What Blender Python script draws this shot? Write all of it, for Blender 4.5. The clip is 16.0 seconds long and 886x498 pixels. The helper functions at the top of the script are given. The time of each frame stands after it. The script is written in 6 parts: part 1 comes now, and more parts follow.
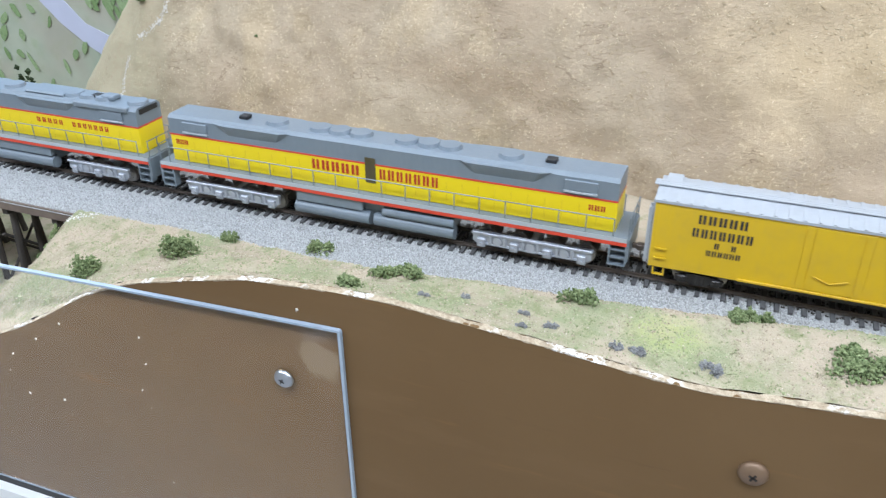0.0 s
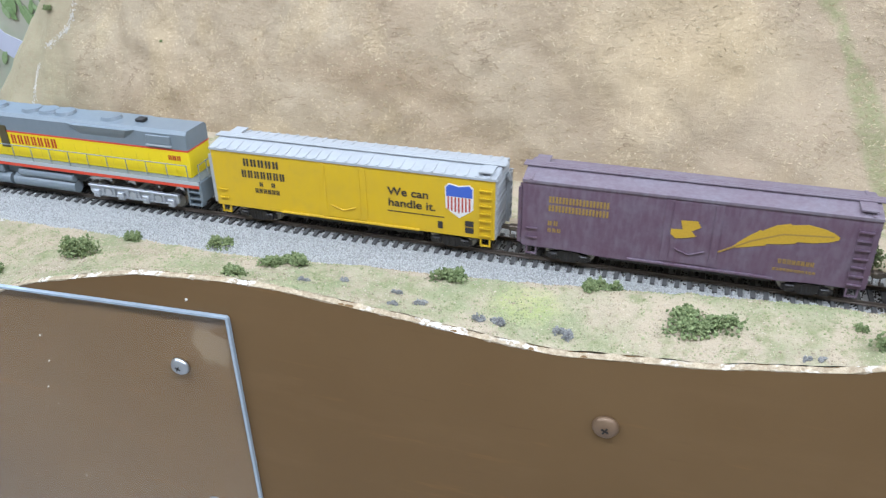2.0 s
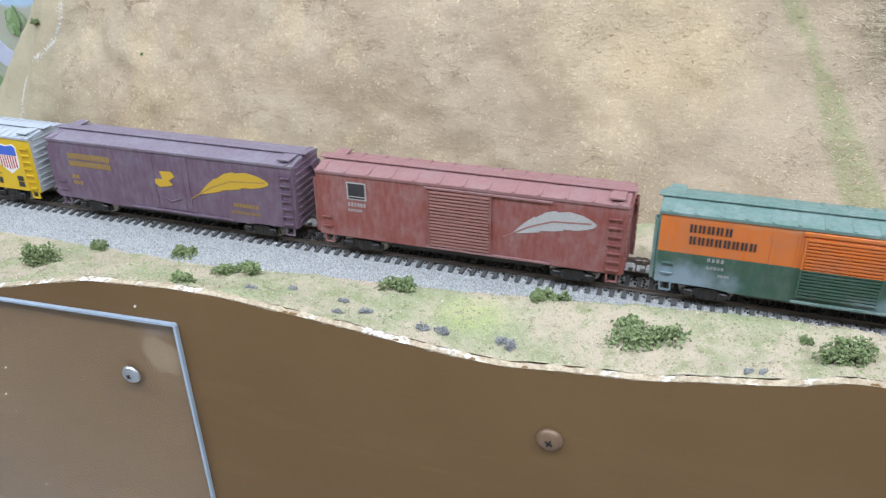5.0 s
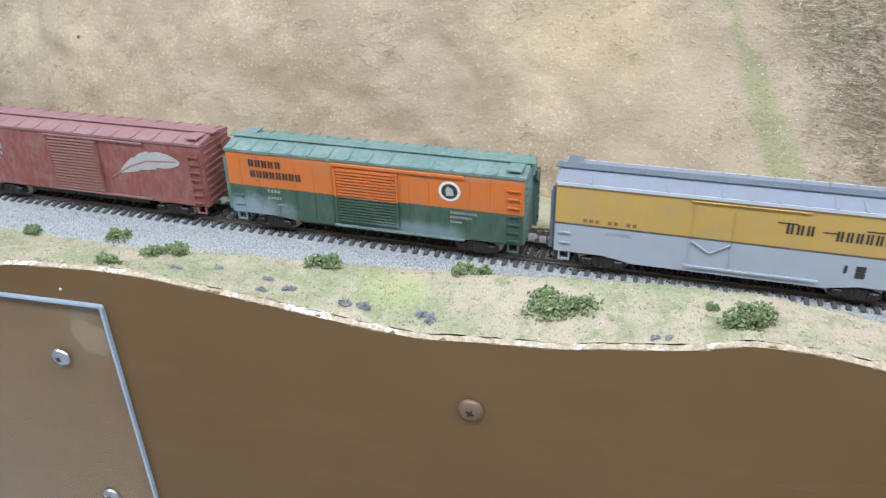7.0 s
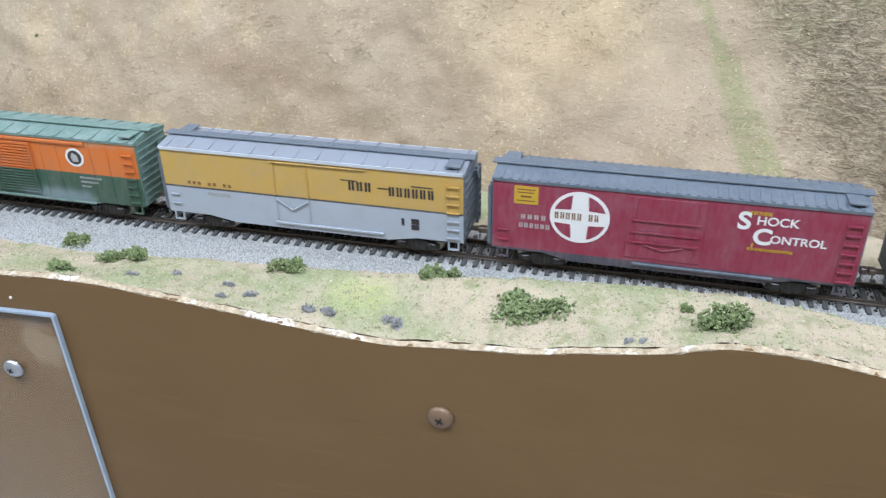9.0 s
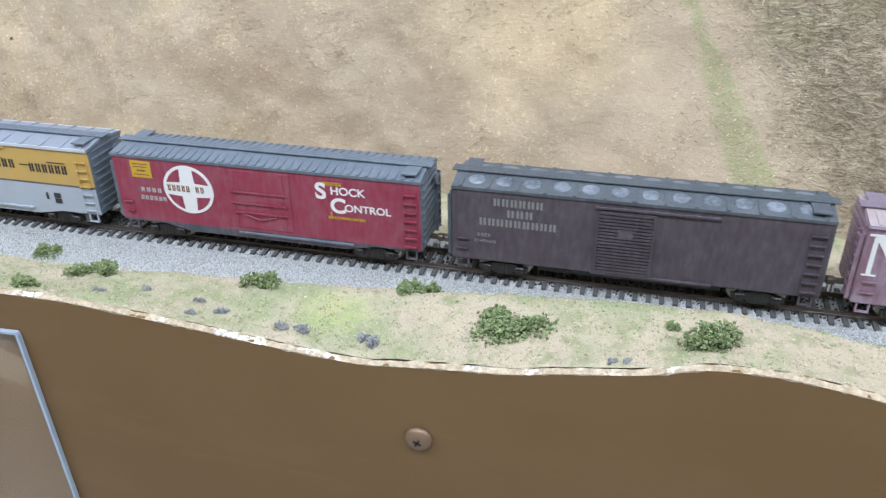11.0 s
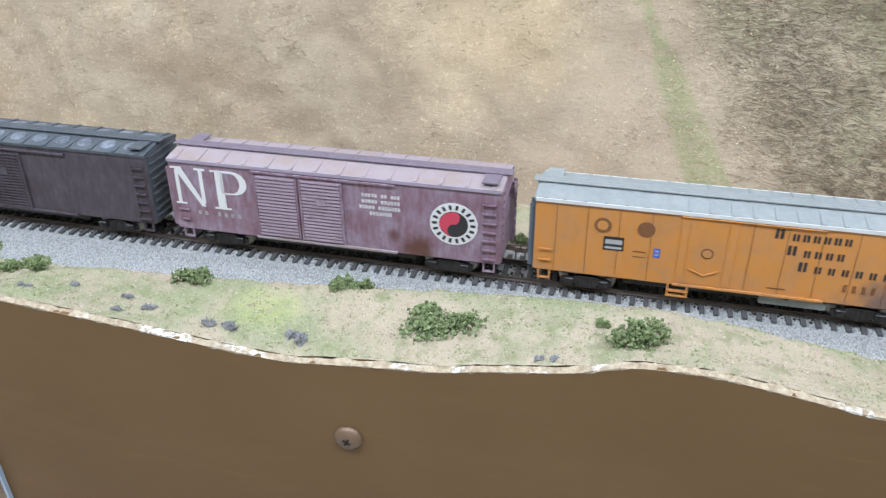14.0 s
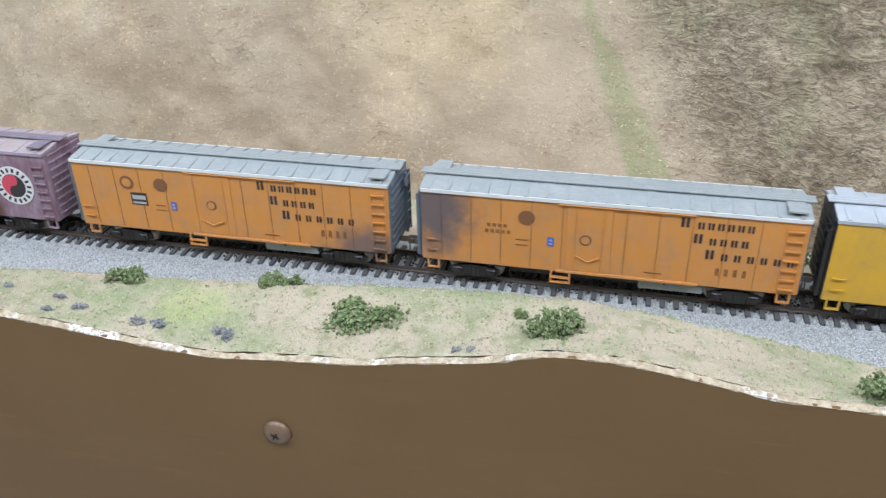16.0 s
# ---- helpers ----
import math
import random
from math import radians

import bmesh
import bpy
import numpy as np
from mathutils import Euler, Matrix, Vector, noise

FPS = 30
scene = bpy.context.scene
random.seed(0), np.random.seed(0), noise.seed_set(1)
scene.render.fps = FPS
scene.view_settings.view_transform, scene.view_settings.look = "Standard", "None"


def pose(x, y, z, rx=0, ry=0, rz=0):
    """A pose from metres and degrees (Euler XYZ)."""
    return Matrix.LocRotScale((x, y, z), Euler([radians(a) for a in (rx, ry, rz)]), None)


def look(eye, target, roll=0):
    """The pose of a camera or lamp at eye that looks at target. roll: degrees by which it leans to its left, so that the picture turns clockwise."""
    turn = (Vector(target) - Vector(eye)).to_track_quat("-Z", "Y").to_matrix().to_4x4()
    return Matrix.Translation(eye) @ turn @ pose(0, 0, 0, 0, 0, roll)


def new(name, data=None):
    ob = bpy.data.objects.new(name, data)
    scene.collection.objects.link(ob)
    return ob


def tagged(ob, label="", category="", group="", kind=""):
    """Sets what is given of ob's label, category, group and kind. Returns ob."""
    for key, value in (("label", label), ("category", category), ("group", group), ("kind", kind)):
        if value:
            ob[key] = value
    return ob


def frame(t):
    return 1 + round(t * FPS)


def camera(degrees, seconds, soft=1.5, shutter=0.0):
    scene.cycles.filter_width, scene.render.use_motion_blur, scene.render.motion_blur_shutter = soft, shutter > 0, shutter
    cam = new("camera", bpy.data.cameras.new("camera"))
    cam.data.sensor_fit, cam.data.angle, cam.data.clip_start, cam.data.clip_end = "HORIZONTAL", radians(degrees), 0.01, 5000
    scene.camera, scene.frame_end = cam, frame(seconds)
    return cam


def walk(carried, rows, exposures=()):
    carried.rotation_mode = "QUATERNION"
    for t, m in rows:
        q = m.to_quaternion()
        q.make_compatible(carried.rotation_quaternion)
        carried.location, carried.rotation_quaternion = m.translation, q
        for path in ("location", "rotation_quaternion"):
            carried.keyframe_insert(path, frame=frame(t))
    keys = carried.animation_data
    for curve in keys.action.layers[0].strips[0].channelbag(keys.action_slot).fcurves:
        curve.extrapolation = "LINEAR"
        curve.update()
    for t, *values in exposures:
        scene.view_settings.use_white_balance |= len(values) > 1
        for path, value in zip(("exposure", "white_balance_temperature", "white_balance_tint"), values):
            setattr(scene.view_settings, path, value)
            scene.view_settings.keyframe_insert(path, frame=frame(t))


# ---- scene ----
from mathutils.bvhtree import BVHTree

cam = camera(57.6, 16.0, soft=1.3, shutter=0.18)
METRES, EYE, TILT, LEAN, TURN = 0.2045, 0.2209, 0.0, 0.0, 20.2
ROWS = [
    (0.0, 0.0, 0.0, 0.0, -0.17, -31.52, 0.27),
    (0.5, 0.0418, -0.0458, 0.0162, -1.68, -32.07, 0.71),
    (1.0, 0.0915, -0.0973, 0.0348, -2.65, -31.67, 0.84),
    (1.5, 0.1388, -0.1327, 0.0464, -3.68, -31.96, 0.9),
    (2.0, 0.181, -0.1386, 0.042, -4.2, -31.69, 0.67),
    (2.5, 0.2439, -0.1311, 0.027, -3.22, -31.46, 1.39),
    (3.0, 0.2615, -0.136, 0.0249, -2.45, -31.42, 1.51),
    (5.5, 0.3642, -0.1458, 0.0029, -3.18, -30.13, 0.84),
    (6.0, 0.3879, -0.1451, -0.002, -3.57, -30.28, 1.03),
    (6.5, 0.4223, -0.1712, 0.0061, -4.1, -31.3, 1.11),
    (7.0, 0.4567, -0.1882, 0.0086, -5.14, -31.54, 0.85),
    (7.5, 0.4526, -0.1762, 0.0014, -5.55, -31.54, 0.77),
    (8.0, 0.4672, -0.163, -0.0077, -5.99, -31.51, 0.59),
    (8.5, 0.4795, -0.1517, -0.0161, -6.43, -31.56, 0.61),
    (11.0, 0.5311, -0.0687, -0.0231, -7.11, -31.71, 0.52),
    (11.5, 0.5534, -0.071, -0.026, -7.26, -31.82, 0.58),
    (12.0, 0.5743, -0.0756, -0.0273, -7.42, -31.77, 0.42),
    (12.5, 0.5945, -0.0709, -0.0344, -7.55, -31.87, 0.3),
    (13.0, 0.6204, -0.0704, -0.0401, -7.55, -31.74, 0.01),
    (13.5, 0.6165, -0.054, -0.0441, -7.86, -31.77, -0.54),
    (14.0, 0.654, -0.0633, -0.0463, -7.58, -31.74, 0.03),
    (14.5, 0.6901, -0.0762, -0.0464, -7.59, -31.65, 0.38),
    (15.0, 0.7267, -0.0875, -0.0479, -7.66, -31.64, 0.74),
    (15.5, 0.7633, -0.0978, -0.0494, -7.74, -31.61, 0.94),
    (16.0, 0.7964, -0.1104, -0.0492, -8.29, -31.6, 0.71),
]
walk(cam, [(t, pose(0, 0, EYE, TILT, LEAN, TURN) @ pose(METRES * x, METRES * y, METRES * z, 90 + pitch, roll, yaw)) for t, x, y, z, yaw, pitch, roll in ROWS],
     exposures=((0.0, 0.47), (3.0, 0.50), (12.5, 0.50), (14.0, 0.43), (16.0, 0.37)))

# ---- light: a room with ceiling fluorescents ----
world = bpy.data.worlds.new("world")
scene.world = world
world.use_nodes = True
world.node_tree.nodes["Background"].inputs[0].default_value = (0.80, 0.92, 1.06, 1)
world.node_tree.nodes["Background"].inputs[1].default_value = 0.25
FLOOR, CEIL = -1.2, 1.35
for lx, ly, power in ((-1.5, -0.35, 17), (0.1, -0.35, 17), (1.7, -0.35, 17), (-0.9, 0.55, 9), (0.9, 0.55, 9)):
    lamp = bpy.data.lights.new("tube_light", "AREA")
    lamp.shape, lamp.size, lamp.size_y, lamp.energy, lamp.color = "RECTANGLE", 1.2, 0.3, power, (0.82, 0.93, 1.11)
    ob = new("tube_light", lamp)
    ob.matrix_world = look((lx, ly, CEIL - 0.03), (lx, ly + 0.001, 0))


# ---- node helpers ----
def material(name, rough=0.6, metal=0.0, spec=0.5):
    m = bpy.data.materials.new(name)
    m.use_nodes = True
    b = m.node_tree.nodes["Principled BSDF"]
    b.inputs["Roughness"].default_value, b.inputs["Metallic"].default_value = rough, metal
    b.inputs["Specular IOR Level"].default_value = spec
    return m, m.node_tree, b


def coords(nt, world_space=False):
    if world_space:
        return nt.nodes.new("ShaderNodeNewGeometry").outputs["Position"]
    return nt.nodes.new("ShaderNodeTexCoord").outputs["Object"]


def noise_fac(nt, co, scale, detail=4.0, rough=0.6, dist=0.0):
    n = nt.nodes.new("ShaderNodeTexNoise")
    n.inputs["Scale"].default_value, n.inputs["Detail"].default_value = scale, detail
    n.inputs["Roughness"].default_value, n.inputs["Distortion"].default_value = rough, dist
    nt.links.new(co, n.inputs["Vector"])
    return n.outputs["Fac"]


def step(nt, fac, a, b, lo=0.0, hi=1.0):
    n = nt.nodes.new("ShaderNodeMapRange")
    n.interpolation_type = "SMOOTHSTEP"
    for k, v in zip(("From Min", "From Max", "To Min", "To Max"), (a, b, lo, hi)):
        n.inputs[k].default_value = v
    nt.links.new(fac, n.inputs["Value"])
    return n.outputs["Result"]


def calc(nt, op, a, b=None, c=None):
    n = nt.nodes.new("ShaderNodeMath")
    n.operation = op
    for i, v in enumerate((a, b, c)):
        if v is None:
            continue
        if isinstance(v, (int, float)):
            n.inputs[i].default_value = v
        else:
            nt.links.new(v, n.inputs[i])
    return n.outputs[0]


def blend(nt, fac, a, b, mode="MIX"):
    n = nt.nodes.new("ShaderNodeMix")
    n.data_type, n.blend_type = "RGBA", mode
    for sock, v in ((n.inputs[0], fac), (n.inputs[6], a), (n.inputs[7], b)):
        if isinstance(v, (int, float)):
            sock.default_value = v
        elif isinstance(v, tuple):
            sock.default_value = (*v, 1)
        else:
            nt.links.new(v, sock)
    return n.outputs[2]


def split_xyz(nt, co):
    n = nt.nodes.new("ShaderNodeSeparateXYZ")
    nt.links.new(co, n.inputs[0])
    return n.outputs


def scaled(nt, co, s):
    n = nt.nodes.new("ShaderNodeMapping")
    n.inputs["Scale"].default_value = s
    nt.links.new(co, n.inputs["Vector"])
    return n.outputs[0]


def bump(nt, b, height, strength, distance):
    n = nt.nodes.new("ShaderNodeBump")
    n.inputs["Strength"].default_value, n.inputs["Distance"].default_value = strength, distance
    nt.links.new(height, n.inputs["Height"])
    nt.links.new(n.outputs[0], b.inputs["Normal"])


def blob(nt, co, centre, size, soft=0.5, wobble=None):
    """1 inside an ellipsoid, fading to 0 at its rim."""
    n = nt.nodes.new("ShaderNodeMapping")
    n.vector_type = "TEXTURE"
    n.inputs["Location"].default_value, n.inputs["Scale"].default_value = centre, size
    nt.links.new(co, n.inputs["Vector"])
    g = nt.nodes.new("ShaderNodeVectorMath")
    g.operation = "LENGTH"
    nt.links.new(n.outputs[0], g.inputs[0])
    d = g.outputs["Value"]
    if wobble is not None:
        d = calc(nt, "MULTIPLY_ADD", wobble, 1.2, calc(nt, "SUBTRACT", d, 0.6))
    return step(nt, d, 1.0 - soft, 1.0 + soft * 0.4, 1.0, 0.0)


FACE_Y = 0.2634


# ---- materials ----
def paint(name, color, rough=0.55, grime=(0.16, 0.13, 0.12), amount=0.35, bands=(), stains=()):
    """Model paint: a colour, horizontal bands (z0, z1, colour), a wash of dust, and stains (centre, size, colour, strength)."""
    m, nt, b = material(name, rough)
    co = coords(nt)
    col = blend(nt, 0.0, color, color)
    z = split_xyz(nt, co)[2]
    for z0, z1, c in bands:
        inside = calc(nt, "MULTIPLY", calc(nt, "GREATER_THAN", z, z0), calc(nt, "LESS_THAN", z, z1))
        col = blend(nt, inside, col, c)
    n1 = noise_fac(nt, co, 60, 5, 0.65)
    n2 = noise_fac(nt, scaled(nt, co, (1, 1, 0.25)), 420, 3)
    col = blend(nt, step(nt, n1, 0.42, 0.78, 0.0, amount), col, grime)
    col = blend(nt, step(nt, n2, 0.3, 0.8, 0.0, amount * 0.45), col, tuple(min(1.0, v * 1.25 + 0.05) for v in grime))
    wob = noise_fac(nt, co, 110, 4)
    for centre, size, c, k in stains:
        col = blend(nt, calc(nt, "MULTIPLY", blob(nt, co, centre, size, 0.7, wob), k), col, c)
    nt.links.new(col, b.inputs["Base Color"])
    bump(nt, b, n2, 0.15, 0.0003)
    return m


def plain(name, color, rough=0.6, metal=0.0, scale=200.0, vary=0.2):
    m, nt, b = material(name, rough, metal)
    n = noise_fac(nt, coords(nt), scale, 4)
    col = blend(nt, n, tuple(v * (1 - vary) for v in color), tuple(min(1, v * (1 + vary)) for v in color))
    nt.links.new(col, b.inputs["Base Color"])
    bump(nt, b, n, 0.1, 0.0003)
    return m


def hill_material():
    m, nt, b = material("painted_plaster_hill", 0.9, spec=0.15)
    co = coords(nt, True)
    x, y, z = split_xyz(nt, co)
    tilt = calc(nt, "MULTIPLY_ADD", z, 0.55, x)
    big = noise_fac(nt, co, 7, 4, 0.55)
    mid = noise_fac(nt, scaled(nt, co, (1, 1, 0.7)), 28, 5, 0.65, 0.4)
    fine = noise_fac(nt, scaled(nt, co, (1, 1, 1.6)), 190, 5, 0.75)
    speck = noise_fac(nt, co, 620, 3, 0.8)
    streak = noise_fac(nt, scaled(nt, co, (0.35, 0.6, 1.5)), 150, 5, 0.75, 0.6)
    patch = noise_fac(nt, scaled(nt, co, (1, 1, 0.8)), 17, 3, 0.5, 0.3)
    clump = noise_fac(nt, co, 330, 4, 0.8)
    crack = noise_fac(nt, scaled(nt, co, (0.3, 0.6, 1.3)), 42, 4, 0.6, 0.8)
    col = blend(nt, step(nt, big, 0.30, 0.72), (0.410, 0.309, 0.212), (0.452, 0.362, 0.256))
    col = blend(nt, step(nt, mid, 0.52, 0.80, 0, 0.22), col, (0.32, 0.222, 0.15))
    col = blend(nt, step(nt, patch, 0.52, 0.68, 0, 0.42), col, (0.53, 0.40, 0.245))
    col = blend(nt, step(nt, streak, 0.54, 0.75, 0, 0.5), col, (0.30, 0.212, 0.135))
    col = blend(nt, step(nt, fine, 0.57, 0.74, 0, 0.5), col, (0.62, 0.505, 0.335))
    col = blend(nt, step(nt, fine, 0.42, 0.25, 0, 0.5), col, (0.27, 0.185, 0.115))
    grainy = calc(nt, "MULTIPLY", step(nt, clump, 0.54, 0.66), step(nt, patch, 0.44, 0.60, 0.12, 0.75))
    col = blend(nt, grainy, col, (0.70, 0.57, 0.38))
    line = calc(nt, "MULTIPLY", step(nt, calc(nt, "ABSOLUTE", calc(nt, "SUBTRACT", crack, 0.5)), 0.016, 0.004), step(nt, mid, 0.52, 0.62, 0, 0.55))
    col = blend(nt, line, col, (0.17, 0.115, 0.07))
    # worn light patch, and a fold whose shade is put into the slope's colour
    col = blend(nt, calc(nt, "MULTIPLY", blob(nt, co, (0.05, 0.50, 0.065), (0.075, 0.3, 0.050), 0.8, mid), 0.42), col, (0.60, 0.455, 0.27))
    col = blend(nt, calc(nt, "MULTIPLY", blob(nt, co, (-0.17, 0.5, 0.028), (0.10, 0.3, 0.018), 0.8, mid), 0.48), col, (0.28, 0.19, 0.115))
    # grey-green fade to the flank beyond the pale path
    green_l = calc(nt, "MULTIPLY", step(nt, calc(nt, "MULTIPLY_ADD", mid, 0.12, x), -0.33, -0.47), step(nt, fine, 0.25, 0.6, 0.25, 0.65))
    col = blend(nt, green_l, col, (0.38, 0.355, 0.235))
    # dark scrub beyond the green gully
    wx = calc(nt, "MULTIPLY_ADD", mid, 0.05, tilt)
    scrub = step(nt, wx, 0.220, 0.280)
    dark = blend(nt, step(nt, fine, 0.35, 0.66), (0.145, 0.108, 0.066), (0.37, 0.30, 0.21))
    dark = blend(nt, step(nt, mid, 0.45, 0.7, 0, 0.7), dark, (0.165, 0.122, 0.076))
    tangle = noise_fac(nt, scaled(nt, co, (0.75, 0.75, 1.7)), 120, 3, 0.6, 1.4)
    dark = blend(nt, step(nt, tangle, 0.53, 0.68, 0, 0.75), dark, (0.44, 0.355, 0.235))
    dark = blend(nt, step(nt, tangle, 0.45, 0.33, 0, 0.8), dark, (0.085, 0.06, 0.036))
    dark = blend(nt, step(nt, patch, 0.53, 0.66, 0, 0.5), dark, (0.41, 0.325, 0.225))
    dark = blend(nt, calc(nt, "MULTIPLY", step(nt, noise_fac(nt, co, 24, 3, 0.5), 0.54, 0.66), step(nt, fine, 0.35, 0.6, 0.0, 0.55)), dark, (0.27, 0.275, 0.15))
    col = blend(nt, calc(nt, "MULTIPLY", scrub, 0.85), col, dark)
    wx2 = calc(nt, "MULTIPLY_ADD", mid, 0.03, tilt)
    wide = step(nt, z, 0.08, -0.025, 0.0, 0.013)
    strip = calc(nt, "MULTIPLY", step(nt, calc(nt, "ADD", wx2, wide), 0.193, 0.201), step(nt, calc(nt, "SUBTRACT", wx2, wide), 0.209, 0.202))
    col = blend(nt, calc(nt, "MULTIPLY", strip, step(nt, fine, 0.3, 0.62, 0.2, 0.8)), col, (0.275, 0.285, 0.14))
    col = blend(nt, step(nt, speck, 0.66, 0.78, 0, 0.5), col, (0.78, 0.69, 0.52))
    col = blend(nt, step(nt, speck, 0.34, 0.24, 0, 0.35), col, (0.22, 0.15, 0.09))
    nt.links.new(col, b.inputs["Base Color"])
    h = calc(nt, "ADD", calc(nt, "ADD", calc(nt, "MULTIPLY", mid, 1.2), calc(nt, "MULTIPLY", scrub, calc(nt, "MULTIPLY_ADD", tangle, 4.5, fine))), calc(nt, "ADD", calc(nt, "MULTIPLY", fine, 0.7), calc(nt, "MULTIPLY", speck, 0.35)))
    bump(nt, b, h, 0.4, 0.003)
    return m


def bank_material():
    m, nt, b = material("ground_foam_bank", 0.95, spec=0.1)
    co = coords(nt, True)
    x, y, z = split_xyz(nt, co)
    big = noise_fac(nt, co, 22, 4, 0.6)
    mid = noise_fac(nt, co, 75, 5, 0.7)
    fine = noise_fac(nt, co, 420, 4, 0.8)
    speck = noise_fac(nt, co, 1300, 2, 0.8)
    col = blend(nt, step(nt, big, 0.42, 0.66), (0.50, 0.41, 0.30), (0.315, 0.335, 0.19))
    col = blend(nt, step(nt, noise_fac(nt, co, 40, 3, 0.6, 0.5), 0.52, 0.64, 0, 0.55), col, (0.44, 0.36, 0.265))
    col = blend(nt, step(nt, mid, 0.50, 0.66, 0, 0.7), col, (0.25, 0.275, 0.135))
    col = blend(nt, step(nt, mid, 0.46, 0.32, 0, 0.65), col, (0.49, 0.40, 0.29))
    col = blend(nt, step(nt, fine, 0.56, 0.76, 0, 0.55), col, (0.55, 0.47, 0.35))
    col = blend(nt, step(nt, fine, 0.42, 0.26, 0, 0.6), col, (0.15, 0.13, 0.07))
    col = blend(nt, calc(nt, "MULTIPLY", blob(nt, co, (-0.006, 0.289, 0.010), (0.019, 0.013, 0.02), 0.7, mid), step(nt, fine, 0.3, 0.6, 0.05, 0.5)), col, (0.44, 0.49, 0.16))
    col = blend(nt, step(nt, speck, 0.62, 0.75, 0, 0.5), col, (0.75, 0.68, 0.55))
    # bare plaster at the cut edge
    edge = calc(nt, "MULTIPLY_ADD", mid, 0.016, y)
    col = blend(nt, step(nt, edge, 0.2775, 0.2725, 0, 0.6), col, (0.55, 0.46, 0.34))
    nt.links.new(col, b.inputs["Base Color"])
    h = calc(nt, "ADD", mid, calc(nt, "ADD", calc(nt, "MULTIPLY", fine, 0.7), calc(nt, "MULTIPLY", speck, 0.3)))
    bump(nt, b, h, 0.8, 0.003)
    return m


def ballast_material():
    m, nt, b = material("grey_ballast", 0.85, spec=0.3)
    info = nt.nodes.new("ShaderNodeNewGeometry")
    co = coords(nt)
    n = noise_fac(nt, co, 700, 3, 0.7)
    c = blend(nt, info.outputs["Random Per Island"], (0.37, 0.375, 0.37), (0.54, 0.545, 0.535))
    c = blend(nt, step(nt, n, 0.4, 0.7, 0, 0.3), c, (0.40, 0.39, 0.37))
    nt.links.new(c, b.inputs["Base Color"])
    return m


def fascia_material():
    m, nt, b = material("brown_painted_hardboard", 0.45, spec=0.12)
    co = coords(nt, True)
    n1 = noise_fac(nt, co, 5, 5, 0.6)
    n2 = noise_fac(nt, scaled(nt, co, (0.25, 1, 1)), 45, 4, 0.6)
    n3 = noise_fac(nt, co, 260, 3)
    c = blend(nt, step(nt, n1, 0.3, 0.7), (0.157, 0.091, 0.039), (0.178, 0.106, 0.048))
    c = blend(nt, step(nt, n2, 0.5, 0.8, 0, 0.5), c, (0.198, 0.117, 0.055))
    n4 = noise_fac(nt, scaled(nt, co, (0.12, 1, 1)), 150, 3, 0.6)
    c = blend(nt, step(nt, n4, 0.62, 0.8, 0, 0.5), c, (0.250, 0.128, 0.048))
    c = blend(nt, step(nt, n4, 0.36, 0.22, 0, 0.35), c, (0.105, 0.06, 0.03))
    c = blend(nt, step(nt, n3, 0.72, 0.85, 0, 0.4), c, (0.19, 0.115, 0.065))
    wob = noise_fac(nt, co, 90, 4)
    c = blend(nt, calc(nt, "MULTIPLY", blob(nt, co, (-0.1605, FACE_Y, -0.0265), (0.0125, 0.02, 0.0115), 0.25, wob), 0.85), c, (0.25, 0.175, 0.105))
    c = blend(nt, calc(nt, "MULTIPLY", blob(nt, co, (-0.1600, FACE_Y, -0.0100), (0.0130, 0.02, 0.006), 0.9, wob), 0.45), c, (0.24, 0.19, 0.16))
    nt.links.new(c, b.inputs["Base Color"])
    bump(nt, b, n3, 0.08, 0.0004)
    return m


def backdrop_material():
    m, nt, b = material("painted_valley_backdrop", 0.9, spec=0.1)
    co = coords(nt, True)
    x, y, z = split_xyz(nt, co)
    n = noise_fac(nt, co, 9, 4)
    n2 = noise_fac(nt, co, 34, 4)
    col = blend(nt, step(nt, n, 0.3, 0.7), (0.43, 0.48, 0.37), (0.55, 0.58, 0.46))
    col = blend(nt, step(nt, n2, 0.5, 0.7, 0, 0.5), col, (0.42, 0.50, 0.30))
    col = blend(nt, step(nt, noise_fac(nt, co, 5, 3), 0.45, 0.62, 0, 0.5), col, (0.50, 0.43, 0.36))
    sky = step(nt, calc(nt, "MULTIPLY_ADD", n, 0.03, z), -0.062, -0.052)
    col = blend(nt, sky, col, (0.50, 0.66, 0.82))
    nt.links.new(col, b.inputs["Base Color"])
    return m


HILL, BANK, BALLAST, FASCIA, BACKDROP = hill_material(), bank_material(), ballast_material(), fascia_material(), backdrop_material()
ROCKBED = plain("roadbed_grit", (0.30, 0.295, 0.285), 0.9, 0, 900, 0.5)
TIE = plain("weathered_black_tie", (0.085, 0.083, 0.082), 0.8, 0, 300, 0.5)
RAIL = plain("nickel_rail", (0.16, 0.13, 0.11), 0.45, 0.6, 200, 0.3)
STEEL = plain("bright_steel", (0.50, 0.52, 0.55), 0.28, 1.0, 150, 0.1)
BRONZE = plain("brown_coated_screw", (0.20, 0.125, 0.075), 0.4, 0.3, 300, 0.15)
BLACK = plain("black_plastic", (0.018, 0.018, 0.019), 0.55, 0, 300, 0.4)
SLOT = plain("dark_slot", (0.02, 0.015, 0.012), 0.6, 0, 300, 0.3)
WOODDARK = plain("creosoted_timber", (0.05, 0.042, 0.036), 0.85, 0, 200, 0.4)
WHITE = plain("white_paint", (0.78, 0.77, 0.74), 0.6, 0, 30, 0.04)
ROOMWALL = plain("room_wall_paint", (0.72, 0.71, 0.68), 0.8, 0, 12, 0.05)
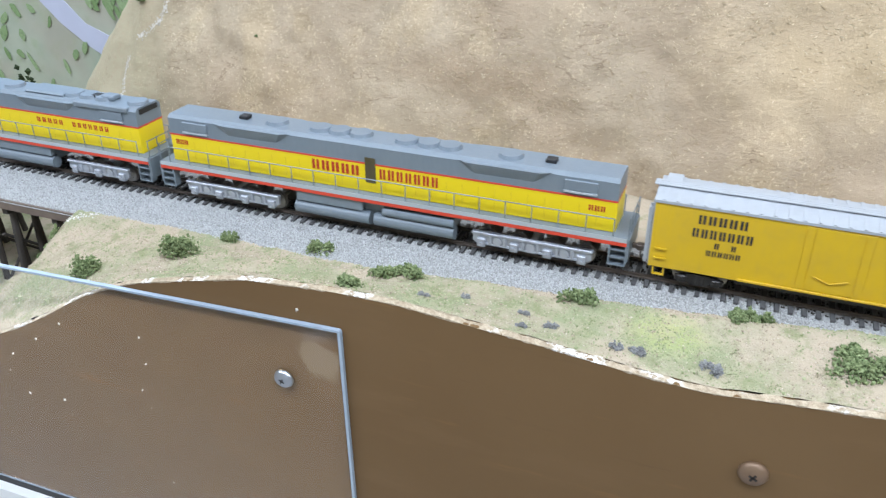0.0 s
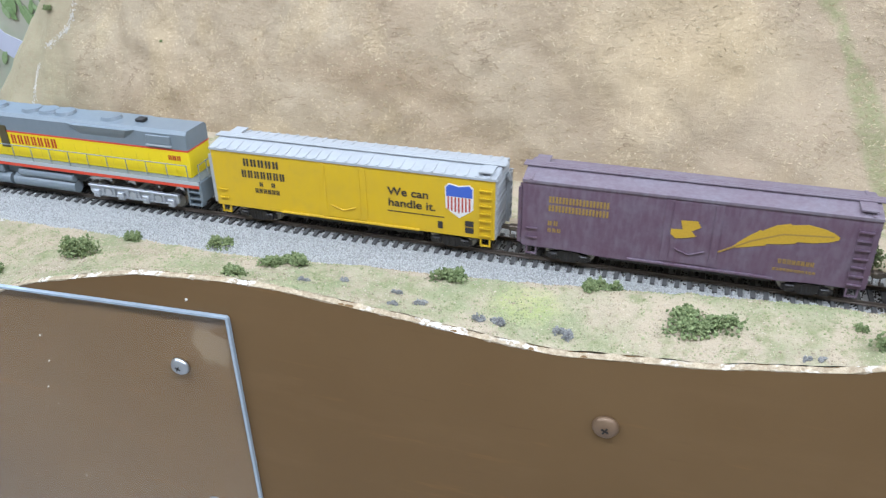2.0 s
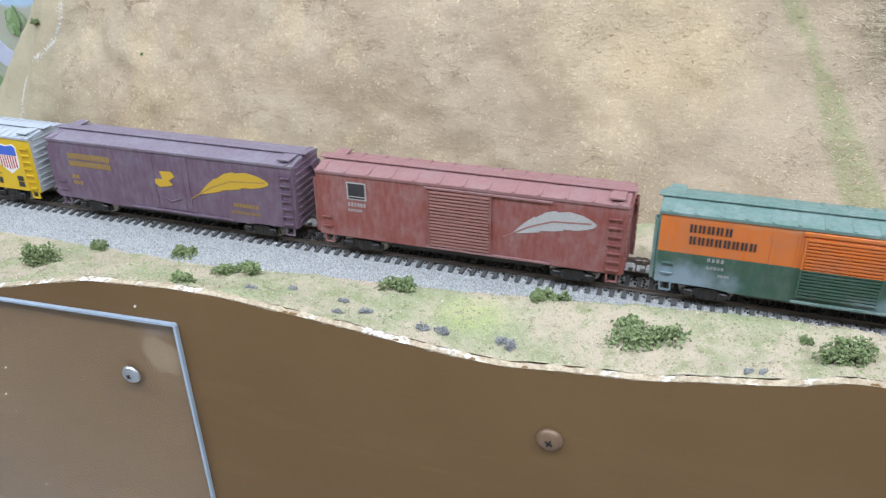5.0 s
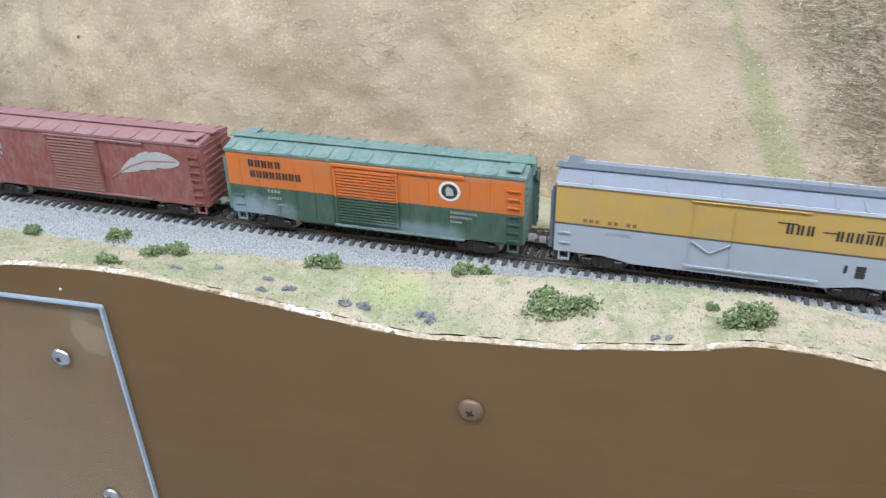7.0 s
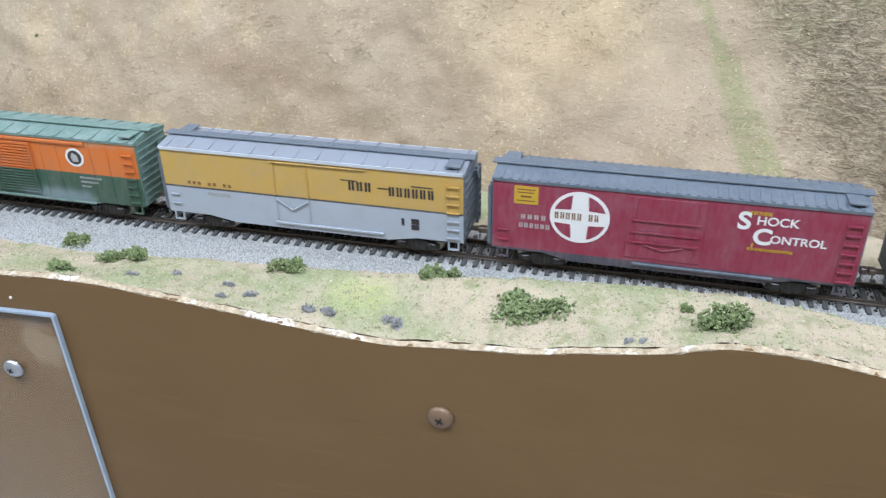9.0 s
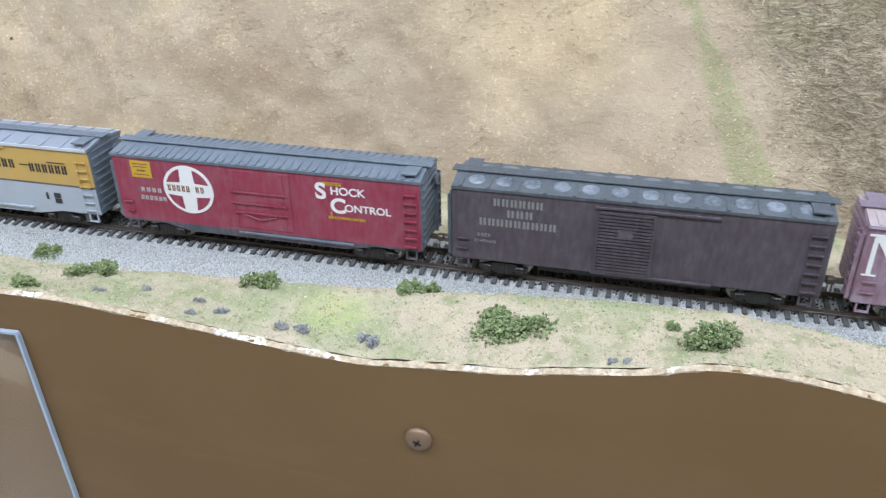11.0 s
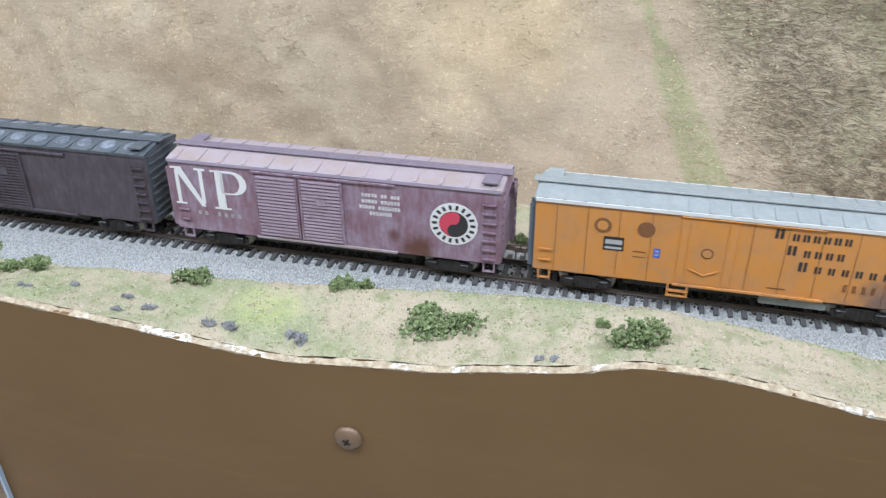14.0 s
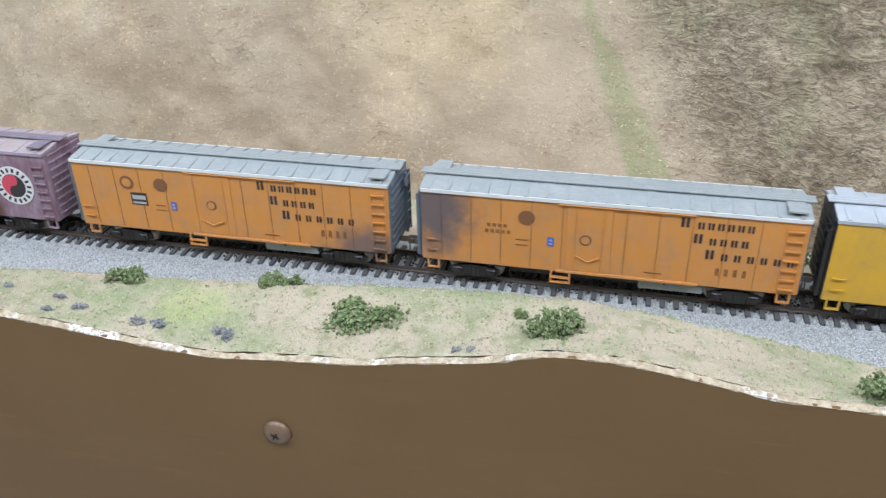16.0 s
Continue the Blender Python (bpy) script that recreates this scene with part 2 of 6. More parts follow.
CARPET = plain("pale_floor", (0.45, 0.45, 0.45), 0.9, 0, 60, 0.2)


def glass_material():
    m, nt, b = material("clear_acrylic", 0.03)
    b.inputs["Transmission Weight"].default_value, b.inputs["IOR"].default_value = 1.0, 1.30
    b.inputs["Base Color"].default_value = (0.97, 0.98, 0.98, 1)
    return m


GLASS = glass_material()
ACRYLIC_EDGE = plain("polished_acrylic_edge", (0.36, 0.43, 0.50), 0.25, 0, 80, 0.2)


def foliage(name, dark, light):
    m, nt, b = material(name, 0.95, spec=0.1)
    info = nt.nodes.new("ShaderNodeNewGeometry")
    n = noise_fac(nt, coords(nt), 300, 3)
    c = blend(nt, info.outputs["Random Per Island"], dark, light)
    c = blend(nt, step(nt, n, 0.4, 0.75, 0, 0.4), c, tuple(v * 0.6 for v in dark))
    nt.links.new(c, b.inputs["Base Color"])
    return m


# ---- mesh helpers ----
def part(name, bm, mat, parent=None, label="", smooth=False):
    me = bpy.data.meshes.new(name)
    bm.normal_update()
    bm.to_mesh(me)
    bm.free()
    me.materials.append(mat)
    if smooth:
        for p in me.polygons:
            p.use_smooth = True
    ob = new(name, me)
    if parent is not None:
        ob.parent = parent
    if label:
        tagged(ob, label)
    return ob


def box(bm, x0, x1, y0, y1, z0, z1, bev=0.0):
    m = Matrix.LocRotScale(((x0 + x1) / 2, (y0 + y1) / 2, (z0 + z1) / 2), None, (abs(x1 - x0), abs(y1 - y0), abs(z1 - z0)))
    g = bmesh.ops.create_cube(bm, size=1.0, matrix=m)
    if bev:
        edges = {e for v in g["verts"] for e in v.link_edges}
        bmesh.ops.bevel(bm, geom=list(edges), offset=bev, segments=1, affect="EDGES")


def boxed(*args, bev=0.0):
    bm = bmesh.new()
    box(bm, *args, bev=bev)
    return bm


def rod(bm, p, q, r, seg=8, r2=None):
    p, q = Vector(p), Vector(q)
    d = q - p
    m = Matrix.Translation((p + q) / 2) @ d.to_track_quat("Z", "Y").to_matrix().to_4x4()
    bmesh.ops.create_cone(bm, cap_ends=True, segments=seg, radius1=r, radius2=r if r2 is None else r2, depth=d.length, matrix=m)


def prism(bm, pts, y0, y1):
    """A plate: the outline pts in x and z, from y0 to y1."""
    a = [bm.verts.new((x, y0, z)) for x, z in pts]
    c = [bm.verts.new((x, y1, z)) for x, z in pts]
    bm.faces.new(a)
    bm.faces.new(c[::-1])
    n = len(pts)
    for i in range(n):
        bm.faces.new((a[i], c[i], c[(i + 1) % n], a[(i + 1) % n]))
    bmesh.ops.recalc_face_normals(bm, faces=bm.faces[:])


def extrude_x(bm, pts, x0, x1):
    """A beam: the outline pts in y and z, from x0 to x1."""
    a = [bm.verts.new((x0, y, z)) for y, z in pts]
    c = [bm.verts.new((x1, y, z)) for y, z in pts]
    bm.faces.new(a)
    bm.faces.new(c[::-1])
    n = len(pts)
    for i in range(n):
        bm.faces.new((a[i], c[i], c[(i + 1) % n], a[(i + 1) % n]))
    bmesh.ops.recalc_face_normals(bm, faces=bm.faces[:])


def interp(x, table):
    xs, ys = [p[0] for p in table], [p[1] for p in table]
    return float(np.interp(x, xs, ys))


def smooth_interp(x, table, r=0.02):
    return sum(interp(x + d * r, table) * w for d, w in ((-1, 0.15), (-0.5, 0.22), (0, 0.26), (0.5, 0.22), (1, 0.15)))


def fbm(x, y, z, octaves=4):
    return noise.fractal(Vector((x, y, z)), 0.9, 2.0, octaves)


def thing(name, label, category, group="", m=None):
    ob = new(name)
    ob.empty_display_size = 0.02
    if m is not None:
        ob.matrix_world = m
    return tagged(ob, label, category, group)


# ---- the lie of the land ----
TOP = [(-2.6, -0.02), (-0.75, -0.02), (-0.62, -0.09), (-0.45, -0.09), (-0.372, -0.0655), (-0.335, -0.045), (-0.298, -0.0205), (-0.265, -0.006), (-0.233, 0.0025), (-0.197, 0.0115), (-0.146, 0.0155), (-0.119, 0.0155),
       (-0.085, 0.0127), (-0.053, 0.0102), (-0.013, 0.0061), (0.015, 0.0045), (0.045, 0.008), (0.078, 0.0106), (0.092, 0.0139), (0.128, 0.0196), (0.147, 0.0262),
       (0.173, 0.027), (0.198, 0.0237), (0.229, 0.0188), (0.27, 0.0188), (0.4, 0.012), (2.6, 0.01)]
CREST = [(-2.6, -0.02), (-0.75, -0.02), (-0.62, -0.14), (-0.47, -0.12), (-0.43, -0.085), (-0.405, -0.056), (-0.36, -0.040), (-0.30, -0.022), (-0.24, -0.012), (-0.15, 0.000), (-0.10, 0.006), (-0.04, 0.0085), (0.02, 0.0132), (0.07, 0.019),
         (0.11, 0.0225), (0.16, 0.024), (0.20, 0.019), (0.25, 0.009), (0.32, 0.003), (2.6, 0.003)]
CREST_Y = 0.302
HILL_FOOT = [(-0.523, 0.575), (-0.327, 0.528), (-0.213, 0.507), (-0.082, 0.498), (-0.016, 0.482), (0.061, 0.474), (0.164, 0.486), (0.213, 0.485), (0.254, 0.462), (0.30, 0.440), (0.5, 0.43), (2.6, 0.43)]


def rail_z(x):
    return -0.0198 + 0.0165 * min(max(x, -0.75), 0.45)


def track_y(x):
    return 0.3886 - 0.025 * min(max(x, -0.75), 0.45)


def track(x):
    return Vector((x, track_y(x), rail_z(x)))


def ground_z(x, y):
    """The near bank, from the fascia's edge over its crest down to the toe of the ballast, and the strip behind."""
    toe_y, toe_z = track_y(x) - 0.0365, rail_z(x) - 0.0110
    edge, crest = smooth_interp(x, TOP, 0.008) + 0.0006, smooth_interp(x, CREST, 0.03)
    n = 0.0018 * fbm(x * 45, y * 45, 1.0) + 0.0008 * fbm(x * 190, y * 190, 4.0)
    if y <= CREST_Y:
        k = (y - FACE_Y) / (CREST_Y - FACE_Y)
        return edge + (crest - edge) * (k * k * (3 - 2 * k)) + n * min(1, k * 4)
    ravine = min(1.0, max(0.0, (-0.392 - x) / 0.03)) * min(1.0, max(0.0, (x + 0.85) / 0.1))
    if y <= toe_y:
        k = (y - CREST_Y) / (toe_y - CREST_Y)
        s = k * k * (3 - 2 * k)
        return crest + (toe_z - crest) * s + n * (1 - 0.7 * k) - ravine * 0.09 * s
    return toe_z + n * 0.4 - ravine * 0.09


def foot_y(x):
    return smooth_interp(x, HILL_FOOT, 0.02)


# ---- structure ----
HILL_TREE = []


def hill_hit(x, z):
    """Where a level line along y meets the hill, and its normal."""
    hit, normal, _, _ = HILL_TREE[0].ray_cast(Vector((x, 0.3, z)), Vector((0, 1, 0)))
    return hit, normal


def grid_mesh(name, nx, ny, place, mat, smooth=True):
    verts = [place(i, j) for j in range(ny) for i in range(nx)]
    faces = [(j * nx + i, j * nx + i + 1, (j + 1) * nx + i + 1, (j + 1) * nx + i) for j in range(ny - 1) for i in range(nx - 1)]
    me = bpy.data.meshes.new(name)
    me.from_pydata(verts, [], faces)
    me.materials.append(mat)
    if smooth:
        me.polygons.foreach_set("use_smooth", [True] * len(me.polygons))
    return new(name, me)


XS = [-2.6, -2.2, -1.8, -1.4, -1.1, -0.95, -0.85] + [-0.80 + i * 0.004 for i in range(301)] + [0.45, 0.55, 0.8, 1.2, 1.8, 2.6]


def bank():
    ys = [FACE_Y + 0.0034 + i * 0.0033 for i in range(46)]

    def place(i, j):
        x, last = XS[i], foot_y(XS[i]) + 0.05
        y = ys[j] if j < 45 else last
        return (x, y, ground_z(x, min(y, 0.45)))
    ob = grid_mesh("ground_bank", len(XS), 46, place, BANK)
    tagged(ob, "sandy bank with ground foam and grass between fascia and track", "ground", kind="structure")


def hill():
    """The near face follows the foot line; beyond the pale path it turns back in a rounded flank."""
    plan = [(x, foot_y(x)) for x in np.linspace(-0.50, 0.48, 246)] + [(x, 0.43) for x in (0.6, 0.9, 1.5, 2.6)]
    flank = [(-0.50 - 0.165 * math.sin(a), foot_y(-0.50) + 0.30 * (1 - math.cos(a))) for a in np.linspace(math.pi / 2, 0.05, 46)]
    lean = [0.36 + 0.72 * (1 - k / 45) ** 0.5 for k in range(46)] + [0.36] * len(plan)
    plan = flank + plan
    rows = [-0.16, -0.12] + [-0.09 + 0.004 * k for k in range(96)]

    def place(i, j):
        x, y = plan[i]
        z = rows[j]
        a, c = plan[max(i - 1, 0)], plan[min(i + 1, len(plan) - 1)]
        d = Vector((c[0] - a[0], c[1] - a[1])).normalized()
        back = lean[i] * (z + 0.02 + 0.04 * (lean[i] - 0.36)) + 0.9 * max(0, z - 0.2) ** 1.3 + (0.12 * max(0, -0.005 - z))
        n = 0.010 * fbm(x * 9, z * 7, 2.0, 3) + 0.0026 * fbm(x * 38, z * 30, 7.0, 4) + 0.0007 * fbm(x * 150, z * 120, 9.0, 3)
        if x > 0.2:
            n += min(1, (x - 0.2) * 20) * 0.0035 * fbm(x * 75, z * 75, 5.0, 4)
        back += n
        if j == len(rows) - 1:
            return (x if i > 45 else x + 0.25, 1.0, 0.33)
        return (x - d.y * back, y + d.x * back, z)
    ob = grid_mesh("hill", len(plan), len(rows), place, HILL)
    HILL_TREE.append(BVHTree.FromPolygons([v.co for v in ob.data.vertices], [tuple(p.vertices) for p in ob.data.polygons]))
    tagged(ob, "steep tan hillside of painted plaster with dry grass", "hill", kind="structure")


def room():
    # walls, floor and ceiling are unseen, added to bounce and reflect the light
    def wall(name, label, *a, mat=ROOMWALL):
        tagged(part(name, boxed(*a), mat), label, "wall", kind="structure")
    wall("floor", "grey room floor", -3.0, 3.0, -2.0, 1.1, FLOOR - 0.05, FLOOR, mat=CARPET)
    wall("ceiling", "white room ceiling", -3.0, 3.0, -2.0, 1.1, CEIL, CEIL + 0.05, mat=WHITE)
    wall("wall_south", "plain pale room wall behind the aisle", -3.0, 3.0, -2.05, -2.0, FLOOR, CEIL)
    wall("wall_west", "plain pale room wall", -3.05, -3.0, -2.05, 1.15, FLOOR, CEIL)
    wall("wall_east", "plain pale room wall", 3.0, 3.05, -2.05, 1.15, FLOOR, CEIL)
    wall("wall_north", "room wall behind the layout", -3.0, 3.0, 1.1, 1.15, FLOOR, CEIL)
    tagged(part("backdrop", boxed(-2.9, 2.9, 1.02, 1.025, -0.7, 0.75), BACKDROP), "painted backdrop of a green valley with river", "backdrop", kind="structure")


def valley():
    def place(i, j):
        x, y = -2.9 + i * 0.145, 0.40 + j * 0.0622
        return (x, y, -0.335 + 0.012 * fbm(x * 4, y * 4, 2.0))
    ob = grid_mesh("valley_floor", 41, 11, place, BANK)
    tagged(ob, "low sandy valley floor behind the hill", "ground", kind="structure")


def fascia():
    xs = [-2.6, -1.5, -0.8] + [-0.75 + 0.004 * i for i in range(291)] + [0.45, 1.2, 2.6]
    pts = [(x, smooth_interp(x, TOP, 0.008) + 0.0006 * fbm(x * 130, 0, 3.0)) for x in xs]
    bm = bmesh.new()
    n = len(pts)
    for y in (FACE_Y, FACE_Y + 0.004):
        for x, z in pts:
            bm.verts.new((x, y, z))
        for x, z in pts:
            bm.verts.new((x, y, -0.197))
    bm.verts.ensure_lookup_table()
    v = bm.verts
    for i in range(n - 1):
        bm.faces.new((v[i], v[n + i], v[n + i + 1], v[i + 1]))
        bm.faces.new((v[2 * n + i], v[2 * n + i + 1], v[3 * n + i + 1], v[3 * n + i]))
        bm.faces.new((v[i], v[i + 1], v[2 * n + i + 1], v[2 * n + i]))
        bm.faces.new((v[n + i], v[3 * n + i], v[3 * n + i + 1], v[n + i + 1]))
    bmesh.ops.recalc_face_normals(bm, faces=bm.faces[:])
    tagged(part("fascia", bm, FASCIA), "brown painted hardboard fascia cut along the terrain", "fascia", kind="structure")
    # black strip put in for the shadowed gap below the hardboard
    tagged(part("fascia_gap_shade", boxed(-2.6, 2.6, FACE_Y + 0.002, FACE_Y + 0.01, -0.21, -0.197), BLACK), "black strip in place of the shadowed gap under the fascia", "trim", kind="structure")
    tagged(part("valance", boxed(-2.6, 2.6, FACE_Y - 0.004, FACE_Y + 0.008, FLOOR, -0.21), WHITE), "white valance under the fascia", "trim", kind="structure")


def roadbed():
    bm = bmesh.new()
    prof = ((-0.040, -0.0128), (-0.029, -0.0072), (-0.020, -0.0034), (0.020, -0.0034), (0.029, -0.0072), (0.040, -0.0128))
    for run in (XS,):
        rings = []
        for x in run:
            c = track(x)
            low = -0.0145 if -0.80 < x < -0.385 else -0.03
            rings.append([bm.verts.new((x, c.y + dy, c.z + dz)) for dy, dz in prof + ((0.042, low), (-0.042, low))])
        for a, c in zip(rings, rings[1:]):
            for k in range(8):
                bm.faces.new((a[k], c[k], c[(k + 1) % 8], a[(k + 1) % 8]))
        bm.faces.new(rings[0])
        bm.faces.new(rings[-1][::-1])
    bmesh.ops.recalc_face_normals(bm, faces=bm.faces[:])
    tagged(part("roadbed", bm, ROCKBED), "raised grey roadbed under the track", "roadbed", kind="structure")


OCTA = ((1, 0, 0), (-1, 0, 0), (0, 1, 0), (0, -1, 0), (0, 0, 1), (0, 0, -1))
OCTA_FACES = ((0, 2, 4), (2, 1, 4), (1, 3, 4), (3, 0, 4), (2, 0, 5), (1, 2, 5), (3, 1, 5), (0, 3, 5))


def grains(name, spots, mat, label, category, seed, kind="stuff"):
    """Small irregular grains at spots (place, radius), joined in one mesh."""
    rnd = random.Random(seed)
    verts, faces = [], []
    for c, r in spots:
        b = len(verts)
        rot = Euler((rnd.random() * 6, rnd.random() * 6, rnd.random() * 6)).to_matrix()
        for v in OCTA:
            verts.append(c + rot @ (Vector(v) * r * rnd.uniform(0.6, 1.35)))
        faces += [(b + i, b + j, b + k) for i, j, k in OCTA_FACES]
    me = bpy.data.meshes.new(name)
    me.from_pydata(verts, [], faces)
    me.materials.append(mat)
    return tagged(new(name, me), label, category, kind=kind)


def ballast_stones():
    """Loose grit on the shoulder: small irregular octahedra, joined."""
    rnd = random.Random(4)
    verts, faces = [], []
    for _ in range(80000):
        x = rnd.uniform(-0.60, 0.42)
        far = rnd.random() < 0.13
        d = rnd.uniform(0.014, 0.040) if far else -rnd.uniform(0.0122, 0.040)
        a = abs(d)
        if a < 0.0170 and abs((x + 0.80 + 0.0033) % 0.0066 - 0.0033) < 0.0019:
            continue
        z = float(np.interp(a, (0.0, 0.020, 0.029, 0.040), (-0.0032, -0.0032, -0.0070, -0.0128)))
        c = track(x) + Vector((0, d, z + rnd.uniform(-0.0002, 0.0005)))
        r = rnd.uniform(0.00032, 0.00068)
        b = len(verts)
        rot = Euler((rnd.random() * 6, rnd.random() * 6, rnd.random() * 6)).to_matrix()
        for v in ((1, 0, 0), (-1, 0, 0), (0, 1, 0), (0, -1, 0), (0, 0, 1), (0, 0, -1)):
            verts.append(c + rot @ (Vector(v) * r * rnd.uniform(0.7, 1.3)))
        for i, j, k in ((0, 2, 4), (2, 1, 4), (1, 3, 4), (3, 0, 4), (2, 0, 5), (1, 2, 5), (3, 1, 5), (0, 3, 5)):
            faces.append((b + i, b + j, b + k))
    me = bpy.data.meshes.new("ballast")
    me.from_pydata(verts, [], faces)
    me.materials.append(BALLAST)
    # stained grit between the rails, darkened further for the shade under the cars
    spots = []
    for _ in range(9000):
        x, d = rnd.uniform(-0.60, 0.42), rnd.uniform(-0.0128, 0.0128)
        if abs((x + 0.80 + 0.0033) % 0.0066 - 0.0033) < 0.0018:
            continue
        spots.append((track(x) + Vector((0, d, rnd.uniform(-0.0033, -0.0026))), rnd.uniform(0.0004, 0.0009)))
    grains("stained_shaded_ballast", spots, BALLAST_DARK, "dark stained ballast between the rails, under-car shade in its colour", "ballast", 14)
    tagged(new("ballast", me), "loose light grey ballast stones along the track", "ballast", kind="stuff")


def lay_track():
    line = thing("railway_track", "model railway track with dark ties in grey ballast", "track")
    for side in (-0.00825, 0.00825):
        bm = bmesh.new()
        prof = ((-0.0011, -0.0021), (0.0011, -0.0021), (0.0011, -0.0017), (0.0003, -0.0014), (0.0004, 0.0), (-0.0004, 0.0), (-0.0003, -0.0014), (-0.0011, -0.0017))
        rings = [[bm.verts.new((x, track_y(x) + side + dy, rail_z(x) + dz)) for dy, dz in prof] for x in XS]
        for a, c in zip(rings, rings[1:]):
            for k in range(8):
                bm.faces.new((a[k], c[k], c[(k + 1) % 8], a[(k + 1) % 8]))
        bmesh.ops.recalc_face_normals(bm, faces=bm.faces[:])
        part("rail", bm, RAIL, line)
    proto = part("tie", boxed(-0.00125, 0.00125, -0.0162, 0.0162, -0.0042, -0.0021, bev=0.0002), TIE, line)
    k, x = 0, -0.80
    while x < 0.62:
        ob = proto if k == 0 else new("tie", proto.data)
        ob.parent = line
        ob.matrix_basis = pose(*track(x), 0, 0, -1.4)
        x += 0.0066
        k += 1


# stain colour that also carries the shade beneath the cars
BALLAST_DARK = foliage("stained_shaded_grit", (0.025, 0.022, 0.02), (0.10, 0.09, 0.08))
LEAF = foliage("olive_foam", (0.115, 0.155, 0.065), (0.27, 0.315, 0.155))
LEAF_GREY = foliage("grey_foam", (0.19, 0.19, 0.195), (0.35, 0.345, 0.33))
LEAF_DARK = foliage("dark_green_foam", (0.018, 0.03, 0.015), (0.06, 0.08, 0.04))
GRASS_TAN = foliage("dry_grass", (0.38, 0.28, 0.17), (0.80, 0.69, 0.49))
GRASS_SCRUB = foliage("brown_scrub", (0.19, 0.145, 0.095), (0.47, 0.40, 0.30))
FOAM_GREEN = foliage("green_turf", (0.24, 0.27, 0.13), (0.44, 0.45, 0.27))
FOAM_SAND = foliage("sand_grains", (0.30, 0.235, 0.16), (0.64, 0.55, 0.43))
GRIT_WHITE = foliage("white_grit", (0.50, 0.46, 0.40), (0.80, 0.77, 0.71))
PAINT_GREEN = foliage("painted_green", (0.22, 0.33, 0.14), (0.38, 0.49, 0.27))
PAINT_RIVER = plain("painted_river", (0.62, 0.64, 0.78), 0.9, 0, 20, 0.08)
bank()
hill()
room()
valley()
fascia()
roadbed()
lay_track()
ballast_stones()


def bush(x, y, w, h, mat, label, base=None, seed=0, gaps=0.0, name="bush", grain=1.0):
    """A low shrub of foam: many small crumpled clumps with an uneven outline."""
    rnd = random.Random(seed)
    z0 = ground_z(x, y) if base is None else base
    verts, faces = [], []
    arms = [(rnd.uniform(-0.5, 0.5), rnd.uniform(-0.5, 0.5), rnd.uniform(0.55, 1.0), rnd.uniform(0.3, 0.6) if gaps else rnd.uniform(0.5, 0.8)) for _ in range(7 if gaps else 8)]
    count = int(220 + 22000 * w)
    for _ in range(count):
        ax, ay, ah, ar = rnd.choice(arms)
        a, b, q = rnd.uniform(0, 6.283), rnd.uniform(0, 1.57), rnd.uniform(0.55, 1.05)
        if gaps and rnd.random() < 0.25:
            ar *= 0.5
        dx = ax * w * 0.62 + math.cos(a) * math.cos(b) * ar * w * 0.42 * q
        dy = ay * w * 0.36 + math.sin(a) * math.cos(b) * ar * w * 0.30 * q
        dz = math.sin(b) * ah * h * 0.85 * q * (1.0 - 0.7 * gaps * rnd.random())
        gz = z0 if base is not None else ground_z(x + dx, y + dy)
        c = Vector((x + dx, y + dy, gz + dz))
        r = rnd.uniform(0.0004, 0.0010) * min(1.0, 0.5 + w * 30) * grain
        rot = Euler((rnd.random() * 6, rnd.random() * 6, rnd.random() * 6)).to_matrix()
        k = len(verts)
        for v in OCTA:
            verts.append(c + rot @ (Vector(v) * r * rnd.uniform(0.5, 1.6)))
        faces += [(k + i, k + j, k + l) for i, j, l in OCTA_FACES]
    me = bpy.data.meshes.new(name)
    me.from_pydata(verts, [], faces)
    me.materials.append(mat)
    return tagged(new(name, me), label, name, "shrubs on the layout")


